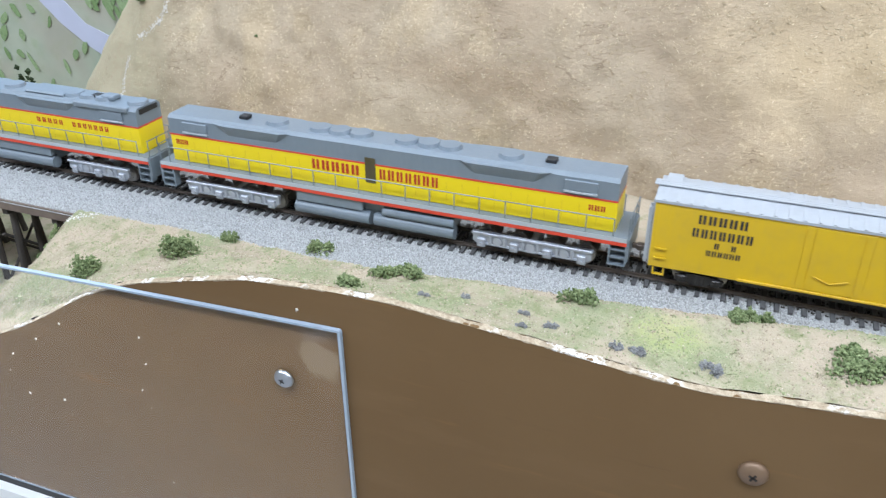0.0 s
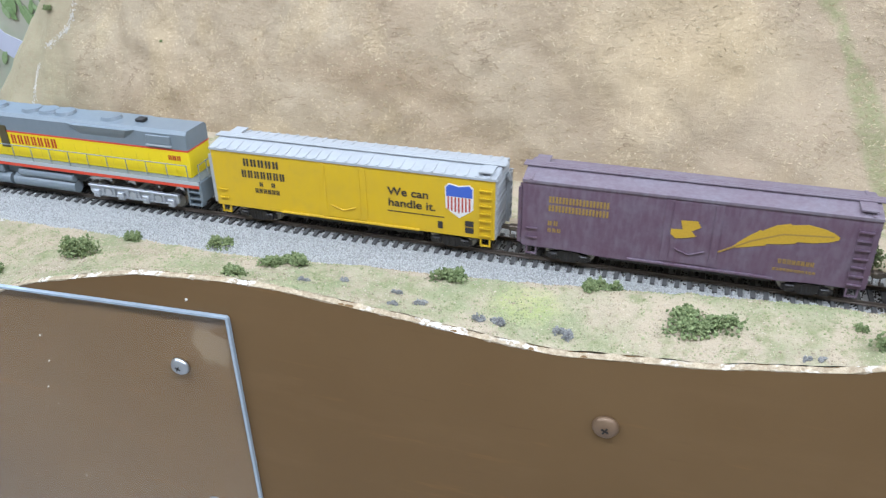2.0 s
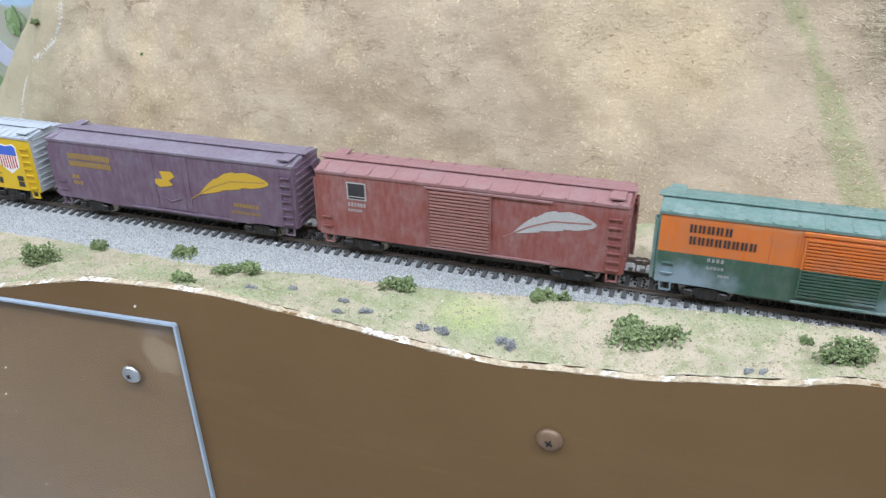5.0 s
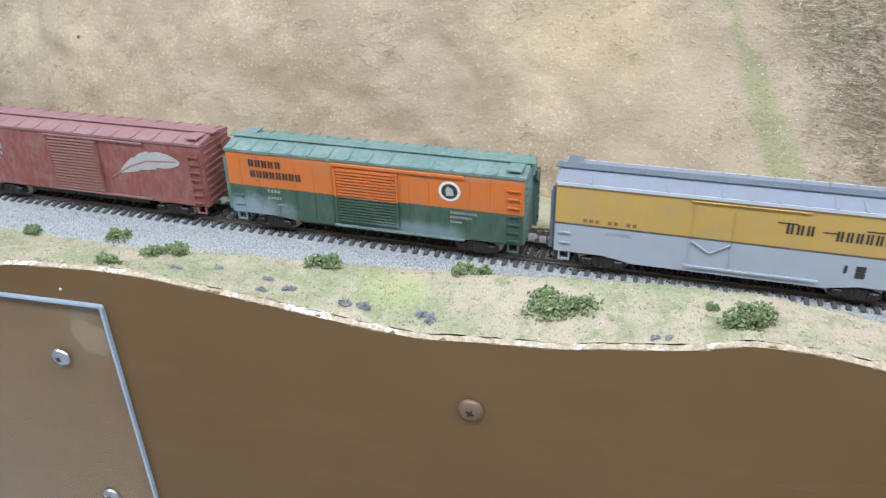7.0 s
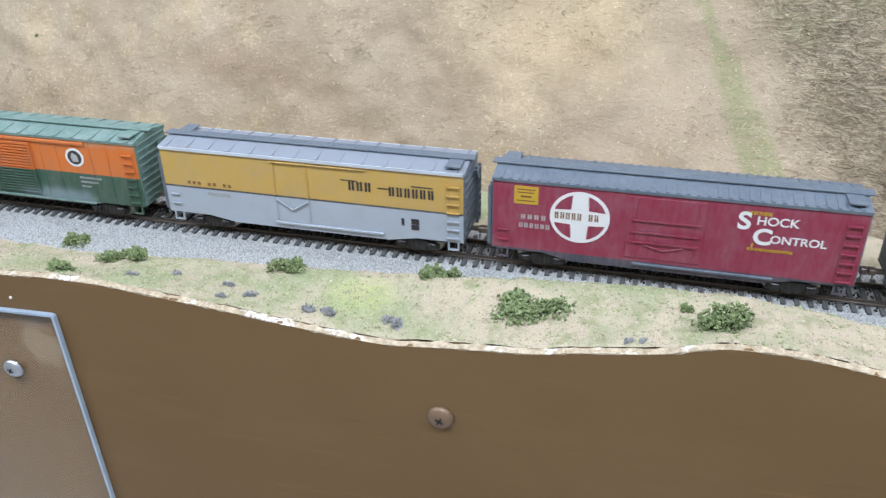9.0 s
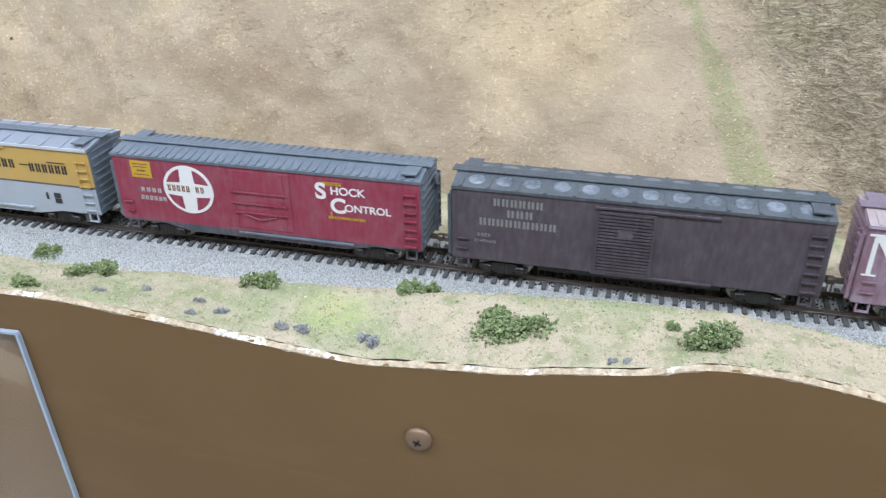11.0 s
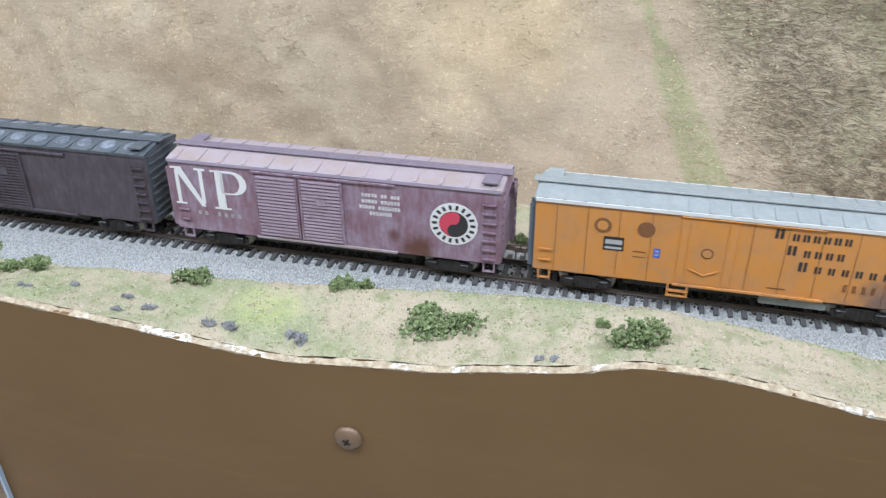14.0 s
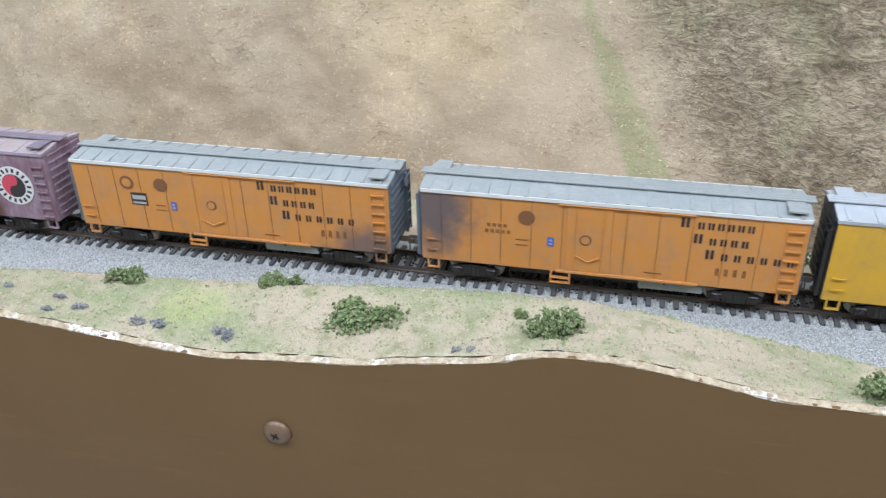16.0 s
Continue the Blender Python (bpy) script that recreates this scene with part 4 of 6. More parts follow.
def boxcar(label, centre, side, roof, end=None, L=0.178, door=None, hi=0.0532, lo=0.0105, roofwalk=True, trim=None, fishbelly=0.0, raised_roof=False, ribs=13, ladder=None, ribbed_side=False, open_step=False, eave=None):
    """A 50-foot boxcar in 1:87: body, ribbed roof, running board, ladders, ends, steps, trucks, couplers. Front is -x, the near side -y."""
    car = thing("boxcar", label, "freight car", "freight cars of the train")
    H, W = L / 2, 0.0172
    end, trim, ladder = end or side, trim or roof, ladder or side
    bm = bmesh.new()
    pts = [(-H, lo), (H, lo), (H, hi), (-H, hi)]
    if fishbelly:
        pts = [(-H, lo), (-H + 0.026, lo), (-H + 0.042, lo - fishbelly), (H - 0.042, lo - fishbelly), (H - 0.026, lo), (H, lo), (H, hi), (-H, hi)]
    prism(bm, pts, -W, W)
    body = part("body", bm, side, car)
    if ribbed_side:
        for i in range(15):
            x = -H + 0.008 + i * (L - 0.016) / 14
            if abs(x) > 0.016:
                for s in (-1, 1):
                    ob = part("side_rib", boxed(x - 0.0007, x + 0.0007, s * W - 0.0003, s * W + 0.0003, lo + 0.001, hi - 0.002), side, body)
    # roof: low pitch with eave fascia and pressed ribs
    rise = 0.0032
    bm = bmesh.new()
    extrude_x(bm, [(-W - 0.0008, hi - 0.0012), (-W - 0.0008, hi + 0.0004), (0, hi + rise), (W + 0.0008, hi + 0.0004), (W + 0.0008, hi - 0.0012)], -H - 0.0006, H + 0.0006)
    rib_at = []
    for i in range(ribs):
        x = -H + 0.004 + i * (L - 0.008) / (ribs - 1)
        for s in (-1, 1):
            a, c = Vector((x, s * (W + 0.0004), hi + 0.0006)), Vector((x, s * 0.0045, hi + rise - 0.0010))
            m = Matrix.Translation((a + c) / 2) @ (c - a).to_track_quat("Y", "Z").to_matrix().to_4x4()
            rib_at.append(m @ Matrix.Diagonal((0.0017, (c - a).length, 0.0009, 1)))
    top = part("roof", bm, roof, car)
    for m in rib_at:
        ob = new("roof_rib", unit_cube(roof))
        ob.parent = top
        ob.matrix_basis = m
    # thin pale strips that put the eave's highlight into the colour
    if eave:
        for s in (-1, 1):
            part("eave", boxed(-H, H, min(s * (W + 0.0005), s * (W + 0.0011)), max(s * (W + 0.0005), s * (W + 0.0011)), hi - 0.0012, hi + 0.0006), eave, top, "pale eave strip with the edge highlight in its colour")
    if raised_roof:
        for i in range(ribs - 1):
            x = -H + 0.004 + (i + 0.5) * (L - 0.008) / (ribs - 1)
            for s in (-1, 1):
                bm = bmesh.new()
                bmesh.ops.create_icosphere(bm, subdivisions=2, radius=1, matrix=Matrix.Translation((x, s * 0.0098, hi + 0.0017)) @ Matrix.Rotation(s * -0.19, 4, "X") @ Matrix.Diagonal((0.0046, 0.0048, 0.0006, 1)))
                part("roof_panel", bm, raised_roof, car, smooth=True)
    if roofwalk:
        bm = bmesh.new()
        for k in (-1, 0, 1):
            box(bm, -H - 0.003, H + 0.003, k * 0.0026 - 0.0012, k * 0.0026 + 0.0012, hi + rise + 0.0002, hi + rise + 0.0008)
        for i in range(12):
            x = -H + 0.006 + i * (L - 0.012) / 11
            box(bm, x - 0.0004, x + 0.0004, -0.0030, 0.0030, hi + rise - 0.0010, hi + rise + 0.0002)
        for x in (-H + 0.006, H - 0.006):
            s = 1 if x > 0 else -1
            box(bm, x - 0.004, x + 0.004, -s * 0.003, -s * (W - 0.0015), hi + 0.0026, hi + 0.0034)
        part("running_board", bm, trim, car, "raised roof running board")
    # ends: corrugated
    for s in (-1, 1):
        bm = bmesh.new()
        box(bm, s * H, s * (H + 0.0006), -W + 0.0005, W - 0.0005, lo + 0.0005, hi)
        extrude_x(bm, [(-W, hi - 0.001), (0, hi + rise - 0.0008), (W, hi - 0.001)], min(s * H, s * (H + 0.001)), max(s * H, s * (H + 0.001)))
        panel = part("end_panel", bm, end, car, "corrugated steel end")
        bm = bmesh.new()
        rod(bm, (s * (H + 0.0002), -W + 0.0024, 0), (s * (H + 0.0002), W - 0.0024, 0), 0.0011, 8)
        first = part("end_rib", bm, end, panel)
        for i in range(9):
            ob = first if i == 0 else new("end_rib", first.data)
            ob.parent = panel
            ob.matrix_basis = pose(0, 0, lo + 0.004 + i * (hi - lo - 0.006) / 8)
        # end ladder and side ladder at the trailing corner, low grabs at the other
        bm = bmesh.new()
        yy = s * W * 0.72
        for i in range(7):
            z = lo + 0.003 + i * 0.0054
            rod(bm, (s * (H + 0.0028), yy - 0.003, z), (s * (H + 0.0028), yy + 0.003, z), 0.0004, 5)
        for d in (-0.003, 0.003):
            box(bm, s * (H + 0.0012), s * (H + 0.003), yy + d - 0.0004, yy + d + 0.0004, lo + 0.001, lo + 0.037)
        part("end_ladder", bm, end, car)
    coupler(car, -H, -1)
    coupler(car, H, 1)
    bm = bmesh.new()
    rod(bm, (H + 0.003, 0.006, hi - 0.007), (H + 0.0036, 0.006, hi - 0.007), 0.0032, 14)
    rod(bm, (H, 0.006, hi - 0.007), (H + 0.003, 0.006, hi - 0.007), 0.0006, 6)
    part("brake_wheel", bm, end, car)
    for s in (-1, 1):
        bm = bmesh.new()
        x = -s * (H - 0.0055)
        for i in range(7):
            z = lo + 0.0025 + i * 0.0053
            box(bm, x - 0.0034, x + 0.0034, s * (W + 0.0002), s * (W + 0.0016), z, z + 0.0007)
        for d in (-0.0034, 0.0034):
            box(bm, x + d - 0.0003, x + d + 0.0003, s * W, s * (W + 0.0006), lo + 0.001, lo + 0.036)
        part("ladder", bm, ladder, car)
        bm = bmesh.new()
        x = s * (H - 0.0055)
        for i in range(2):
            z = lo + 0.006 + i * 0.0062
            box(bm, x - 0.003, x + 0.003, s * (W + 0.0003), s * (W + 0.0014), z, z + 0.0007)
        part("grab_iron", bm, ladder, car)
        for x in (-H + 0.0055, H - 0.0055):
            bm = bmesh.new()
            for d in (-0.0027, 0.0027):
                box(bm, x + d - 0.0004, x + d + 0.0004, s * (W - 0.0012), s * W, lo - 0.0048, lo + 0.0005)
            box(bm, x - 0.0031, x + 0.0031, s * (W - 0.0014), s * (W + 0.0002), lo - 0.0054, lo - 0.0046)
            part("step", bm, ladder, car)
    # underframe; black floor plate and wide block added to deepen the shade below
    part("floor", boxed(-H + 0.002, H - 0.002, -W + 0.0012, W - 0.0012, lo - 0.0010, lo + 0.0002), BLACK, car)
    bm = bmesh.new()
    box(bm, -H + 0.044, H - 0.044, -W + 0.0026, W - 0.0026, lo - 0.0040, lo)
    box(bm, -H + 0.004, H - 0.004, -0.003, 0.003, lo - 0.0005, lo + 0.001)
    box(bm, -0.03, 0.03, -0.0012, 0.0012, lo - 0.006, lo)
    rod(bm, (0.012, 0.006, lo - 0.003), (0.028, 0.006, lo - 0.003), 0.0026, 10)
    box(bm, -0.03, -0.02, -0.009, -0.004, lo - 0.0045, lo)
    for x in (-0.03, -0.01, 0.01, 0.03):
        box(bm, x - 0.0006, x + 0.0006, -W + 0.001, W - 0.001, lo - 0.0022, lo)
    part("underframe", bm, BLACK, car)
    a = H - 0.0265
    truck(car, -a)
    truck(car, a)
    CARS.append((car, centre, a))
    return car, -W - 0.0002


def ribbed_door(car, x0, x1, z0, z1, mat, n, y, rib=None):
    door = part("door", boxed(x0, x1, y - 0.0006, y + 0.0004, z0, z1), mat, car, "horizontally ribbed sliding door")
    step_z = (z1 - z0) / n
    for i in range(n):
        z = z0 + (i + 0.5) * step_z
        part("door_rib", boxed(x0 + 0.0008, x1 - 0.0008, y - 0.0016, y - 0.0004, z - step_z * 0.25, z + step_z * 0.25), rib or mat, door)
    for x in (x0, x1):
        part("door_stile", boxed(x - 0.0005, x + 0.0005, y - 0.0015, y + 0.0002, z0, z1), mat, door)
    return door


def door_rail(car, x0, x1, z, mat, y, h=0.0014):
    part("door_rail", boxed(x0, x1, y - 0.0013, y + 0.0002, z, z + h, bev=0.0002), mat, car)


def plug_door(car, x0, x1, z0, z1, mat, y):
    bm = bmesh.new()
    box(bm, x0, x1, y - 0.00028, y + 0.0004, z0, z1, bev=0.0001)
    for x in (x0 + 0.004, x1 - 0.004):
        rod(bm, (x, y - 0.0004, z0), (x, y - 0.0004, z1), 0.0003, 5)
    mid, zz = (x0 + x1) / 2, z0 + (z1 - z0) * 0.16
    for s in (-1, 1):
        rod(bm, (mid, y - 0.0008, zz), (mid + s * (x1 - x0) * 0.26, y - 0.0008, zz + 0.0030), 0.0005, 5)
    part("door", bm, mat, car, "flush plug door with latch bars")


GRIME = (0.13, 0.11, 0.10)
UP_YELLOW = paint("dusty_yellow", (0.62, 0.40, 0.012), 0.5, GRIME, 0.12)
UP_ROOF = paint("aluminium_roof", (0.37, 0.39, 0.41), 0.5, (0.25, 0.25, 0.26), 0.3)
TS_BODY = paint("faded_purple_brown", (0.118, 0.066, 0.100), 0.65, (0.19, 0.17, 0.21), 0.5)
TS_ROOF = paint("faded_purple_roof", (0.155, 0.115, 0.145), 0.65, (0.21, 0.20, 0.23), 0.5)
WP_BODY = paint("boxcar_red", (0.22, 0.058, 0.045), 0.65, (0.34, 0.25, 0.25), 0.4)
WP_ROOF = paint("boxcar_red_roof", (0.25, 0.115, 0.108), 0.65, (0.27, 0.2, 0.2), 0.35)
GN_GREEN, GN_ORANGE = (0.035, 0.088, 0.058), (0.60, 0.15, 0.022)
GN_BODY = paint("orange_over_green", GN_GREEN, 0.55, (0.17, 0.15, 0.14), 0.3, bands=((0.0298, 0.2, GN_ORANGE),), stains=(((-0.078, -0.0172, 0.013), (0.030, 0.01, 0.011), (0.27, 0.34, 0.40), 0.75), ((0.030, -0.0172, 0.012), (0.030, 0.01, 0.007), (0.25, 0.32, 0.36), 0.6), ((0.02, -0.0172, 0.052), (0.09, 0.01, 0.004), (0.42, 0.30, 0.20), 0.45)))
GN_ROOF = paint("dull_green_roof", (0.098, 0.172, 0.145), 0.6, (0.28, 0.32, 0.31), 0.45)
GN_TRIM = paint("orange_trim", GN_ORANGE, 0.55, (0.3, 0.2, 0.16), 0.3)
RG_SILVER, RG_YELLOW = (0.355, 0.395, 0.455), (0.50, 0.31, 0.075)
RG_BODY = paint("yellow_over_silver", RG_SILVER, 0.5, (0.3, 0.27, 0.23), 0.3, bands=((0.0288, 0.2, RG_YELLOW), (0.0278, 0.0290, (0.06, 0.055, 0.06))))
RG_ROOF = paint("grey_blue_roof", (0.205, 0.225, 0.265), 0.5, (0.17, 0.155, 0.15), 0.35)
SF_RED = paint("faded_indian_red", (0.245, 0.024, 0.054), 0.5, (0.27, 0.15, 0.18), 0.38, bands=((0.0, 0.0118, (0.045, 0.055, 0.07)),))
SF_ROOF = paint("slate_roof", (0.090, 0.113, 0.142), 0.5, (0.22, 0.235, 0.26), 0.35)
ST_BODY = paint("dark_brown_weathered", (0.060, 0.043, 0.052), 0.7, (0.105, 0.095, 0.11), 0.5)
ST_ROOF = paint("black_blue_roof", (0.055, 0.065, 0.075), 0.6, (0.13, 0.14, 0.15), 0.4)
ST_PANEL = paint("worn_roof_panel", (0.060, 0.070, 0.085), 0.5, (0.30, 0.33, 0.38), 0.6)
RUST = (0.10, 0.035, 0.018)
NP_BODY = paint("faded_maroon", (0.205, 0.110, 0.142), 0.5, (0.42, 0.38, 0.47), 0.55, stains=(((0.047, -0.0172, 0.014), (0.010, 0.01, 0.009), RUST, 0.9), ((0.034, -0.0172, 0.021), (0.004, 0.01, 0.004), RUST, 0.7)))
NP_ROOF = paint("faded_rusty_roof", (0.32, 0.265, 0.285), 0.65, (0.27, 0.185, 0.12), 0.6)
# maroon door ribs paler than the body: their highlight is in the colour
NP_RIB = paint("highlit_maroon_ribs", (0.40, 0.31, 0.37), 0.6, (0.20, 0.11, 0.14), 0.4)
# eave strip paint, pale to carry the edge highlight
NP_EAVE_LIT = paint("lit_purple_eave", (0.36, 0.30, 0.37), 0.6, (0.2, 0.14, 0.16), 0.3)
# red door ribs, likewise with the highlight in the colour
WP_RIB = paint("highlit_red_ribs", (0.31, 0.15, 0.13), 0.6, (0.2, 0.08, 0.06), 0.35)
# two more eave paints with the edge highlight in them
SILVER_EAVE_LIT = paint("lit_silver_eave", (0.50, 0.53, 0.58), 0.45, (0.3, 0.3, 0.3), 0.3)
WHITE_EAVE_LIT = paint("lit_white_eave", (0.66, 0.66, 0.64), 0.55, (0.4, 0.36, 0.32), 0.3)
PFE_BODY = paint("weathered_orange", (0.58, 0.235, 0.048), 0.6, (0.30, 0.19, 0.12), 0.5, stains=(((0.076, -0.0172, 0.014), (0.022, 0.01, 0.013), (0.10, 0.09, 0.10), 0.8),))
PFE_BODY2 = paint("sooty_orange", (0.58, 0.235, 0.048), 0.6, (0.30, 0.19, 0.12), 0.5, stains=(((-0.082, -0.0172, 0.040), (0.022, 0.01, 0.022), (0.09, 0.085, 0.10), 0.9), ((-0.082, -0.0172, 0.02), (0.014, 0.01, 0.01), (0.12, 0.10, 0.10), 0.5)))
PFE_ROOF = paint("weathered_grey_roof", (0.24, 0.26, 0.255), 0.55, (0.36, 0.36, 0.35), 0.4)
INK = plain("black_lettering", (0.03, 0.028, 0.03), 0.6, 0, 900, 0.3)
INK_RED = plain("red_lettering", (0.42, 0.03, 0.012), 0.6, 0, 900, 0.2)
INK_CRIMSON = plain("crimson_emblem", (0.58, 0.06, 0.10), 0.5, 0, 900, 0.1)
INK_WHITE = plain("white_lettering", (0.72, 0.71, 0.70), 0.6, 0, 900, 0.1)
INK_GREY = plain("faded_pale_lettering", (0.40, 0.39, 0.38), 0.7, 0, 900, 0.3)
INK_DIM = plain("worn_grey_lettering", (0.21, 0.205, 0.195), 0.7, 0, 900, 0.4)
INK_YELLOW = plain("yellow_lettering", (0.52, 0.32, 0.03), 0.6, 0, 900, 0.2)
INK_OCHRE = plain("faded_ochre_lettering", (0.34, 0.21, 0.05), 0.7, 0, 900, 0.3)
INK_BLUE = plain("blue_emblem", (0.05, 0.12, 0.50), 0.5, 0, 900, 0.1)
INK_BROWN = plain("brown_lettering", (0.20, 0.085, 0.035), 0.6, 0, 900, 0.3)


def disc(car, name, mat, x, z, r, y, label="", seg=28):
    bm = bmesh.new()
    rod(bm, (x, y - 0.00012, z), (x, y + 0.0002, z), r, seg)
    return part(name, bm, mat, car, label)


def leaf_shape(car, name, mat, pts, y, label=""):
    bm = bmesh.new()
    prism(bm, pts, y - 0.00012, y + 0.0002)
    return part(name, bm, mat, car, label)


def feather(car, mat, x0, z0, x1, z1, w, y, label, shade):
    """A painted feather: a notched vane, broad toward its tip, along a slim quill."""
    a, d = Vector((x0, z0)), Vector((x1 - x0, z1 - z0))
    n = Vector((-d.y, d.x)).normalized()
    prof = [(0.0, 0.04), (0.08, 0.30), (0.18, 0.55), (0.30, 0.80), (0.31, 0.66), (0.45, 0.95), (0.58, 1.0), (0.59, 0.84), (0.74, 0.92), (0.88, 0.66), (0.96, 0.34), (1.0, 0.06)]
    bend = lambda k: n * (0.10 * d.length * math.sin(k * math.pi))
    up = [a + d * k + bend(k) + n * w * 0.5 * v for k, v in prof]
    down = [a + d * min(1.0, k + 0.02) + bend(k) - n * w * 0.5 * v for k, v in prof[::-1]]
    leaf_shape(car, "feather", mat, [tuple(p) for p in up + down], y, label)
    quill = [a + d * k + bend(k) + n * w * 0.04 for k in (-0.14, 0.2, 0.5, 0.95)] + [a + d * k + bend(k) - n * w * 0.04 for k in (0.95, 0.5, 0.2, -0.14)]
    leaf_shape(car, "quill", shade, [tuple(p) for p in quill], y - 0.0001)


def freight():
    L = 0.179
    at = lambda left: left + L / 2
    # 1 yellow with silver roof
    car, y = boxcar("yellow boxcar with silver roof and black lettering on track", -0.0781, UP_YELLOW, UP_ROOF, UP_ROOF, L=0.1798, trim=UP_ROOF, ribs=27)
    plug_door(car, -0.018, 0.012, 0.0125, 0.051, UP_YELLOW, y)
    door_rail(car, -0.045, 0.045, 0.0108, UP_YELLOW, y)
    marks(car, "wordmark", INK, word(-0.068, 0.0425, 0.0054, 5, 0.72, 0.2) + word(-0.070, 0.0340, 0.0054, 7, 0.6, 0.2), y)
    marks(car, "reporting_mark", INK, word(-0.0585, 0.0283, 0.0034, 3, 0.7, 0.5, (1,)) + word(-0.062, 0.0232, 0.0034, 6, 0.65, 0.2), y)
    lettering(car, "slogan", "We can\nhandle it.", INK, 0.0255, 0.0345, 0.0080, y)
    marks(car, "fine_print", INK, [(0.025, 0.060, 0.0225, 0.0230)], y)
    leaf_shape(car, "shield", INK_WHITE, [(0.0605, 0.045), (0.063, 0.0475), (0.0690, 0.0462), (0.0750, 0.0475), (0.0775, 0.045), (0.0772, 0.030), (0.0690, 0.0235), (0.0610, 0.030)], y, "shield emblem with blue top and red stripes")
    leaf_shape(car, "emblem_top", INK_BLUE, [(0.0613, 0.0385), (0.0613, 0.0447), (0.0633, 0.0467), (0.0690, 0.0454), (0.0748, 0.0467), (0.0768, 0.0447), (0.0768, 0.0385)], y - 0.0001)
    marks(car, "emblem_stripe", INK_RED, [(0.0620 + i * 0.0021, 0.0630 + i * 0.0021, 0.0272 + abs(i - 3) * 0.0006, 0.0382) for i in range(7)], y - 0.0001)
    marks(car, "stencil", INK, [(0.056, 0.059, 0.0145, 0.0195), (0.0725, 0.0775, 0.0135, 0.0175), (0.0725, 0.0775, 0.0182, 0.0222)], y)
    # 2 purple-brown with yellow feather
    car, y = boxcar("faded purple-brown boxcar with yellow feather on track", at(0.0271), TS_BODY, TS_ROOF, ribs=2, fishbelly=0.0012)
    plug_door(car, -0.013, 0.016, 0.0125, 0.051, TS_BODY, y)
    door_rail(car, -0.03, 0.045, 0.0102, TS_BODY, y)
    marks(car, "wordmark", INK_OCHRE, word(-0.0745, 0.0405, 0.0040, 9, 0.8, 0.12) + word(-0.0745, 0.0350, 0.0040, 9, 0.8, 0.12), y)
    marks(car, "reporting_mark", INK_OCHRE, word(-0.0745, 0.0258, 0.0030, 2) + word(-0.0745, 0.0215, 0.0025, 3), y)
    feather(car, INK_YELLOW, 0.0225, 0.0265, 0.0720, 0.0400, 0.0120, y, "yellow feather emblem", INK_OCHRE)
    leaf_shape(car, "emblem", INK_YELLOW, [(-0.009, 0.0335), (-0.003, 0.0340), (-0.0045, 0.0395), (0.004, 0.0400), (0.006, 0.0365), (0.0015, 0.0335), (0.004, 0.0305), (-0.001, 0.0290), (-0.006, 0.0280), (-0.009, 0.0305)], y - 0.0006)
    marks(car, "slogan_bars", INK_OCHRE, word(0.046, 0.0205, 0.0028, 8, 0.6, 0.2) + word(0.044, 0.0160, 0.0016, 12, 0.8, 0.3), y)
    # 3 boxcar red with silver feather
    car, y = boxcar("red-brown boxcar with silver feather on track", at(0.2206), WP_BODY, WP_ROOF, ladder=WP_BODY)
    ribbed_door(car, -0.020, 0.016, 0.013, 0.0495, WP_BODY, 17, y, WP_RIB)
    door_rail(car, -0.022, 0.050, 0.0500, WP_ROOF, y)
    door_rail(car, -0.022, 0.050, 0.0112, WP_ROOF, y)
    feather(car, INK_GREY, 0.0290, 0.0285, 0.0735, 0.0400, 0.0125, y, "silver feather emblem", WP_RIB)
    marks(car, "emblem", INK_GREY, [(-0.070, -0.058, 0.0365, 0.0480)], y)
    marks(car, "emblem_inner", INK, [(-0.0692, -0.0588, 0.0390, 0.0472), (-0.0692, -0.0588, 0.0372, 0.0383)], y - 0.0001)
    marks(car, "reporting_mark", INK_GREY, word(-0.0695, 0.0320, 0.0024, 6, 0.5, 0.3) + word(-0.0695, 0.0285, 0.0018, 6, 0.5, 0.3), y)
    # 4 orange over green
    car, y = boxcar("orange and green boxcar with dull green roof on track", at(0.4155), GN_BODY, GN_ROOF, GN_ROOF, ribs=15, fishbelly=0.0015, ribbed_side=True)
    ribbed_door(car, -0.020, 0.017, 0.013, 0.0480, GN_BODY, 18, y)
    door_rail(car, -0.022, 0.056, 0.0492, GN_TRIM, y, 0.0020)
    door_rail(car, -0.022, 0.056, 0.0092, GN_ROOF, y)
    marks(car, "wordmark", INK, word(-0.0745, 0.0430, 0.0046, 5, 0.75, 0.18) + word(-0.0740, 0.0360, 0.0046, 8, 0.72, 0.18), y - 0.0002)
    marks(car, "reporting_mark", INK_GREY, word(-0.064, 0.0265, 0.0022, 4, 0.6, 0.4) + word(-0.064, 0.0220, 0.0018, 5, 0.6, 0.4) + word(-0.058, 0.0180, 0.0014, 4), y - 0.0002)
    marks(car, "data_panel", INK_GREY, word(0.048, 0.0265, 0.0014, 11, 0.6, 0.4) + word(0.048, 0.0235, 0.0014, 9, 0.6, 0.4) + word(0.048, 0.0205, 0.0014, 5, 0.6, 0.4), y - 0.0002)
    disc(car, "emblem_ring", INK_WHITE, 0.0475, 0.0405, 0.0062, y - 0.0001, "white round emblem with dark figure")
    disc(car, "emblem_disc", INK, 0.0475, 0.0405, 0.0047, y - 0.0002)
    leaf_shape(car, "emblem_figure", INK_GREY, [(0.0458, 0.0375), (0.0500, 0.0380), (0.0495, 0.0420), (0.0465, 0.0438), (0.0452, 0.0410)], y - 0.0003)
